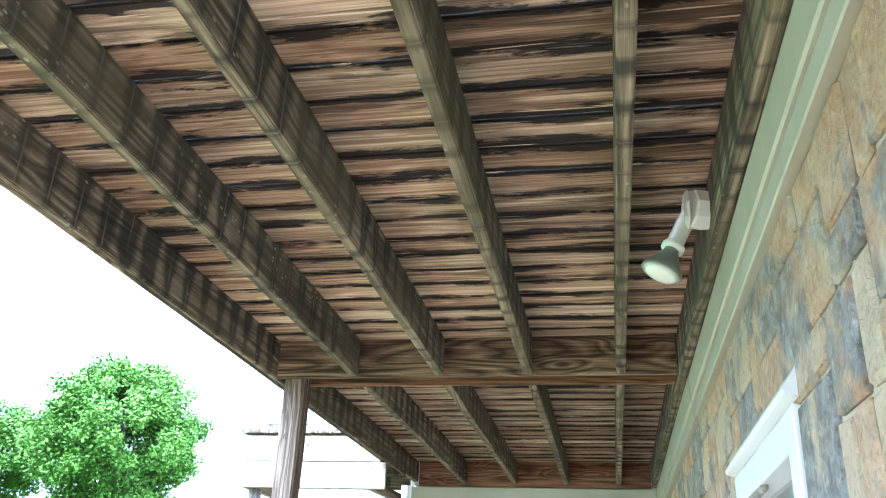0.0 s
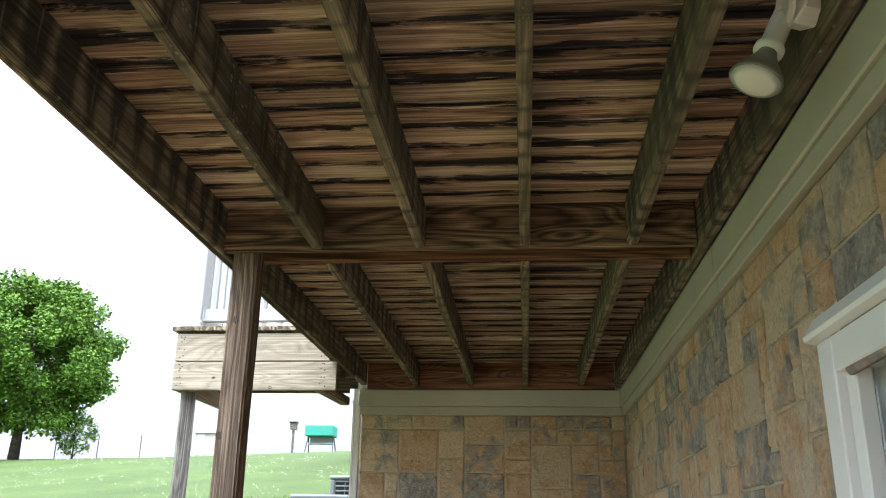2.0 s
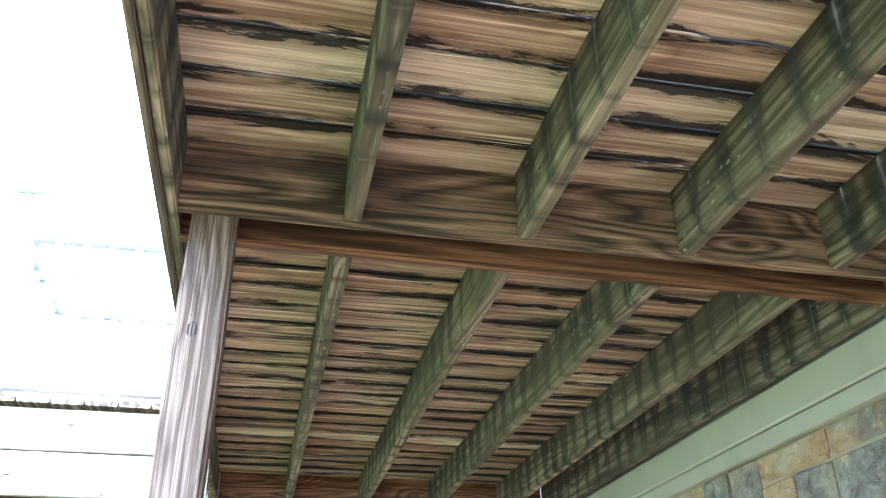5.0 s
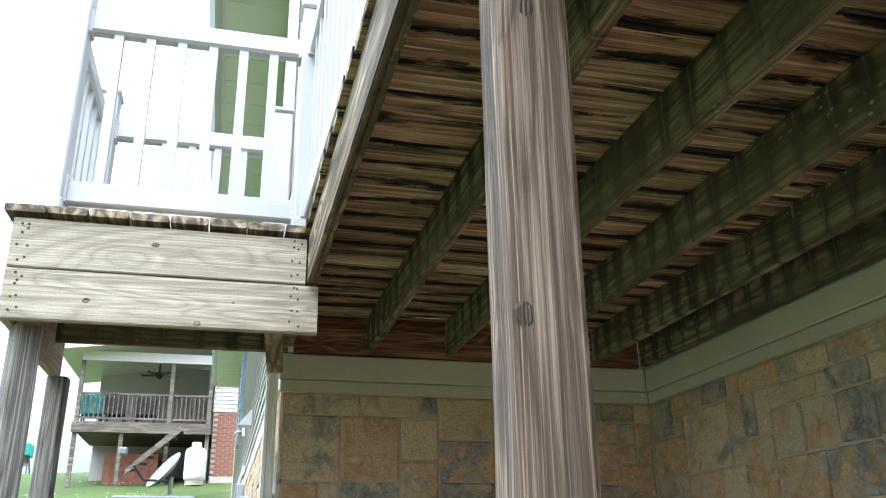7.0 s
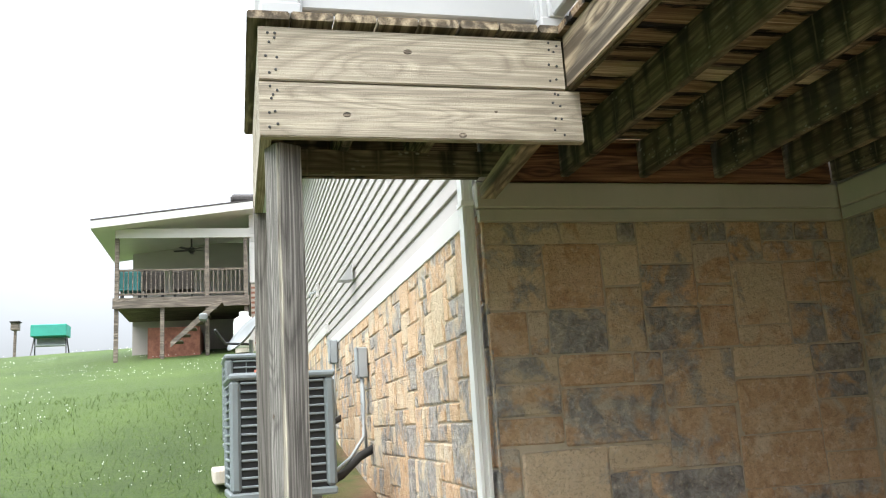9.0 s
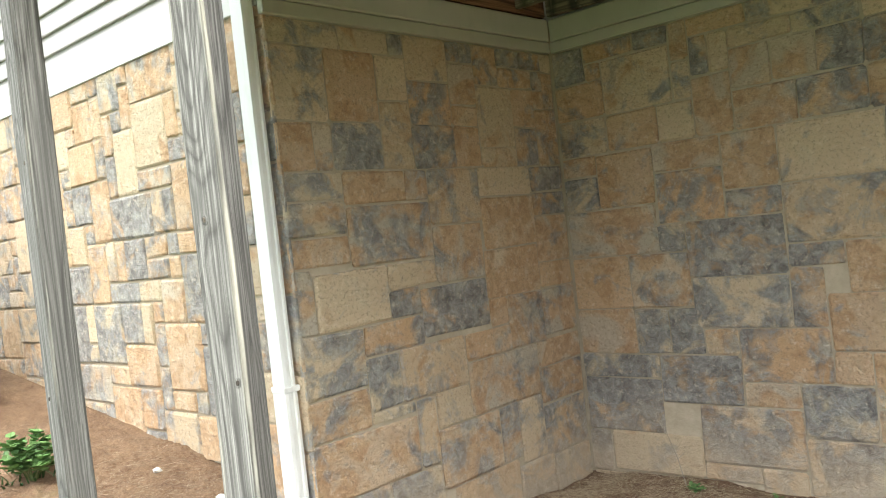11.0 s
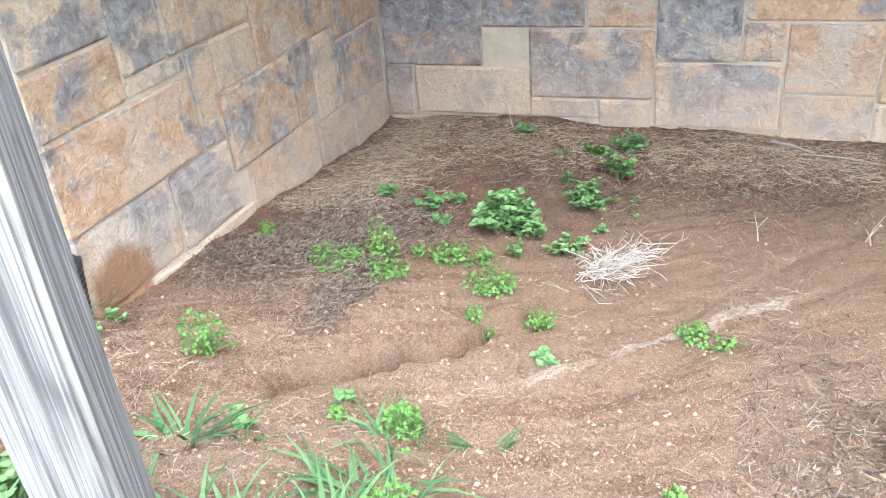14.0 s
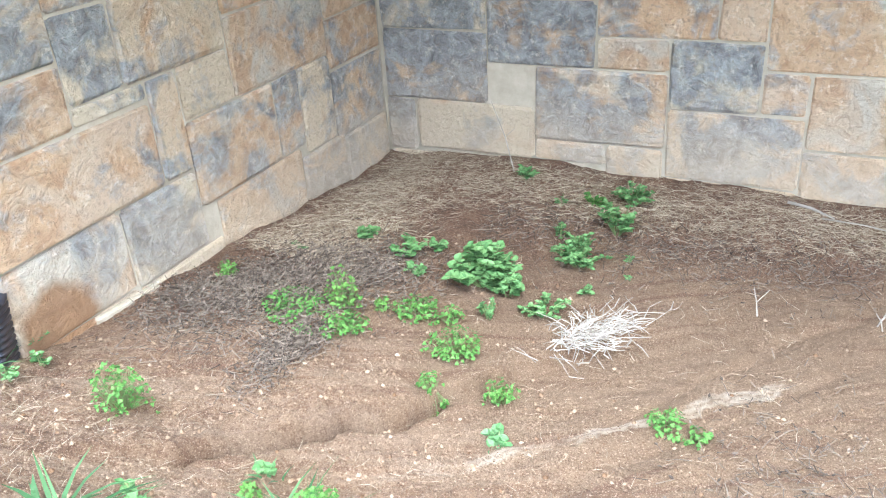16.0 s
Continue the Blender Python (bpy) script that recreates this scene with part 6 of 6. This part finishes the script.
scatter("straw", "pale dry straw scattered on the soil", "straw", 18000, M["straw"], 81, straw_piece)
scatter("dead_litter", "dark dead stalks lying on the soil", "plant litter", 9000, M["dead"], 82, dead_piece)
scatter("pebbles", "small pale stones in the clay", "pebbles", 20000, M["pebble"], 83, pebble)
scatter("clover_flowers", "white clover flowers in the lawn", "flowers", 2600, M["petal"], 84, petal)


def roots(x, y, seed):
    rng = random.Random(seed)
    z = spot(x, y)
    t = thing("dry_root_bundle", "bleached bundle of dry tangled roots on bare clay", "roots", pose(x, y, z))
    me = Mesh()
    for _ in range(210):
        a = rng.gauss(-0.75, 0.6) if rng.random() < 0.6 else rng.uniform(0, 6.28)
        q = rng.gauss(0, 0.07)
        p = Vector((x + q * 0.75 + rng.gauss(0, 0.03), y - q * 0.6 + rng.gauss(0, 0.03), z + rng.uniform(0.003, 0.035)))
        n = rng.uniform(0.03, 0.09)
        for _ in range(3):
            a += rng.uniform(-0.8, 0.8)
            q = p + Vector((math.cos(a) * n / 2, math.sin(a) * n / 2, rng.uniform(-0.014, 0.016)))
            q.z = max(q.z, spot(q.x, q.y) + 0.002)
            me.stick(p, q, rng.uniform(0.0009, 0.0022))
            p = q
    tagged(link("tangle", me.done("tangle", M["twig"]), None, Matrix(), t, ""), kind="stuff")


roots(-0.52, 5.95, 91)
for x0, y0, x1, y1, r in ((0.5, 5.52, 0.44, 5.36, 0.006), (0.42, 5.4, 0.38, 5.12, 0.003)):
    p0, p1 = (Vector((x, y, spot(x, y) + r + 0.004)) for x, y in ((x0, y0), (x1, y1)))
    solid("dry_stick", tube([p0, (p0 + p1) / 2 + Vector((0.01, 0, 0.004)), p1], [r, r * 0.9, r * 0.5], 7), M["twig"], "pale dry stick lying on straw by the wall", "stick", group="dry sticks", shade=True)
for k, (x, y, dx, dy, h) in enumerate(((0.45, 6.55, 0.02, 0.1, 0.28), (-0.24, 5.53, 0.01, 0.02, 0.09), (-0.21, 5.22, 0.03, -0.06, 0.1), (-0.22, 5.2, -0.05, 0.03, 0.08))):
    me = Mesh()
    a, b = Vector((x, y, spot(x, y) - 0.01)), Vector((x + dx * 0.4, y + dy * 0.4, spot(x, y) + h * 0.5))
    me.stick(a, b, 0.003)
    me.stick(b, Vector((x + dx, y + dy, spot(x, y) + h)), 0.0022)
    me.stick(b, b + Vector((0.03, -0.03, 0.03)), 0.0015)
    tagged(link("dry_stalk", me.done("dry_stalk", M["twig"]), None, Matrix(), None, ""), "thin dry pale stalk standing in the soil", "stalk", "dry stalks")
for k, (x, y) in enumerate(((-1.59, 8.04), (-1.55, 7.61), (-2.07, 5.82))):
    bm = bmesh.new()
    bmesh.ops.create_icosphere(bm, subdivisions=1, radius=0.022)
    for v in bm.verts:
        v.co *= 1 + 0.5 * noise.noise(v.co * 60 + Vector((k, 0, 0)))
        v.co.z *= 0.6
    solid("litter_scrap", bm, M["litter"], "small crumpled white scrap on the soil", "litter", pose(x, y, spot(x, y) + 0.008), group="litter scraps")


# ---- trees and distance ----
def tree(x, y, tall, wide, trunk_r, seed, label, leaves=9000, clear=0.16):
    rng = random.Random(seed)
    z = height(x, y) - 0.1
    t = thing("tree", label, "tree", pose(x, y, z), group="trees on the hill")
    bm = tube([(x, y, z), (x + 0.02, y, z + tall * clear), (x, y, z + tall * 0.4), (x, y, z + tall * 0.75)], [trunk_r * 1.25, trunk_r, trunk_r * 0.7, trunk_r * 0.2], 10)
    part("trunk", bm, M["bark"], t, shade=True)
    centre = Vector((x, y, z + tall * (clear + (1 - clear) * 0.48)))
    half = tall * (1 - clear) * 0.5
    clumps = []
    while len(clumps) < 300:
        p = Vector((rng.uniform(-1, 1), rng.uniform(-1, 1), rng.uniform(-1, 1)))
        if p.length > 1 or p.length < 0.35 + 0.4 * rng.random():
            continue
        bulge = 1 + 0.22 * noise.noise(p.normalized() * 2.2 + Vector((seed, 0, 0)))
        narrow = 1.0 if p.z < 0.2 else 1 - 0.35 * (p.z - 0.2)
        clumps.append(centre + Vector((p.x * wide / 2 * bulge * narrow, p.y * wide / 2 * bulge * narrow, p.z * half * bulge)))
    for k in range(0, 40, 2):
        c = clumps[k]
        s = Vector((x, y, z + tall * rng.uniform(clear, 0.55)))
        part("limb", tube([s, s.lerp(c, 0.5) + Vector((0, 0, 0.2)), c], [trunk_r * 0.35, trunk_r * 0.2, 0.02], 5), M["bark"], t)
    me = Mesh()
    per = leaves // len(clumps)
    for c in clumps:
        rad = wide * rng.uniform(0.06, 0.11)
        for _ in range(per):
            d = Vector((rng.gauss(0, 1), rng.gauss(0, 1), rng.gauss(0, 0.75))).normalized() * rad * rng.random() ** 0.4
            a = Vector((rng.uniform(-1, 1), rng.uniform(-1, 1), rng.uniform(-0.8, 0.3))).normalized()
            side = a.orthogonal().normalized()
            n = rng.uniform(0.1, 0.19) * max(0.6, wide / 9)
            me.leaf(c + d, a, side, n * 1.2, n)
    link("crown", me.done("crown", M["tree_leaf"]), None, Matrix(), t, "")


tree(-27.0, 44.0, 10.0, 9.0, 0.24, 4, "round full green maple tree on the grassy hill", 66000)
tree(-36.6, 43.5, 8.6, 8.6, 0.22, 7, "green leafy tree on the grassy hill", 40000)
tree(-24.6, 45.5, 2.6, 2.4, 0.05, 11, "small green shrub-like tree on the hill", 2600, 0.1)


def hill_post(x, y, h, r, label, box_on=False):
    z = height(x, y)
    p = thing("fence_post" if not box_on else "birdhouse_post", label, "post", pose(x, y, z), group="posts on the hill")
    part("pole", box(x - r, x + r, y - r, y + r, z - 0.2, z + h), M["far_wood"], p)
    if box_on:
        bm = box(x - 0.16, x + 0.16, y - 0.15, y + 0.15, z + h, z + h + 0.32, 0.01)
        bm2 = box(x - 0.2, x + 0.2, y - 0.2, y + 0.2, z + h + 0.32, z + h + 0.38, 0.01)
        part("nest_box", bm, M["far_wood"], p)
        part("box_roof", bm2, M["shingle"], p)


for k in range(9):
    hill_post(-40 + k * 2.4, 45.5, 1.1, 0.02, "thin fence post on the hill crest")
hill_post(-35.6, 40.5, 1.5, 0.06, "wooden birdhouse on a post on the hill", True)
hill_post(-11.6, 42.5, 1.1, 0.05, "wooden birdhouse on a post on the hill", True)
QX, QY = -10.3, 43.0
z = height(QX, QY)
cano = thing("garden_swing", "garden swing with a green cloth canopy on the hill", "garden swing", pose(QX, QY, z))
for dx in (-0.7, 0.7):
    for dy in (-0.4, 0.4):
        part("frame_leg", tube([(QX + dx, QY + dy, z - 0.1), (QX + dx * 0.9, QY, z + 0.8)], 0.03, 6), M["dark_metal"], cano)
part("canopy", box(QX - 0.72, QX + 0.72, QY - 0.5, QY + 0.5, z + 0.68, z + 1.2, 0.03), M["green_cover"], cano)
part("bench", box(QX - 0.6, QX + 0.6, QY - 0.15, QY + 0.2, z + 0.3, z + 0.37), M["grey_box"], cano)
part("bench_back", box(QX - 0.6, QX + 0.6, QY + 0.2, QY + 0.25, z + 0.37, z + 0.7), M["grey_box"], cano)
z = height(-16.2, 44.5)
shed = thing("far_shed", "small pale shed on the hill crest", "shed", pose(-16.2, 44.5, z))
part("body", box(-17.2, -15.4, 44, 45.5, z - 0.3, z + 1.0), M["siding"], shed)
part("door", box(-17.1, -16.7, 43.97, 44.0, z - 0.1, z + 0.9), M["siding_trim"], shed)
bm = bmesh.new()
g1 = [(-17.3, z + 1.0), (-16.3, z + 1.6), (-15.3, z + 1.0)]
ha, hb = ([bm.verts.new((px, py, pz)) for px, pz in g1] for py in (43.9, 45.6))
for k in range(3):
    bm.faces.new((ha[k], hb[k], hb[(k + 1) % 3], ha[(k + 1) % 3]))
bm.faces.new(ha[::-1]), bm.faces.new(hb)
part("roof", bm, M["siding_trim"], shed)
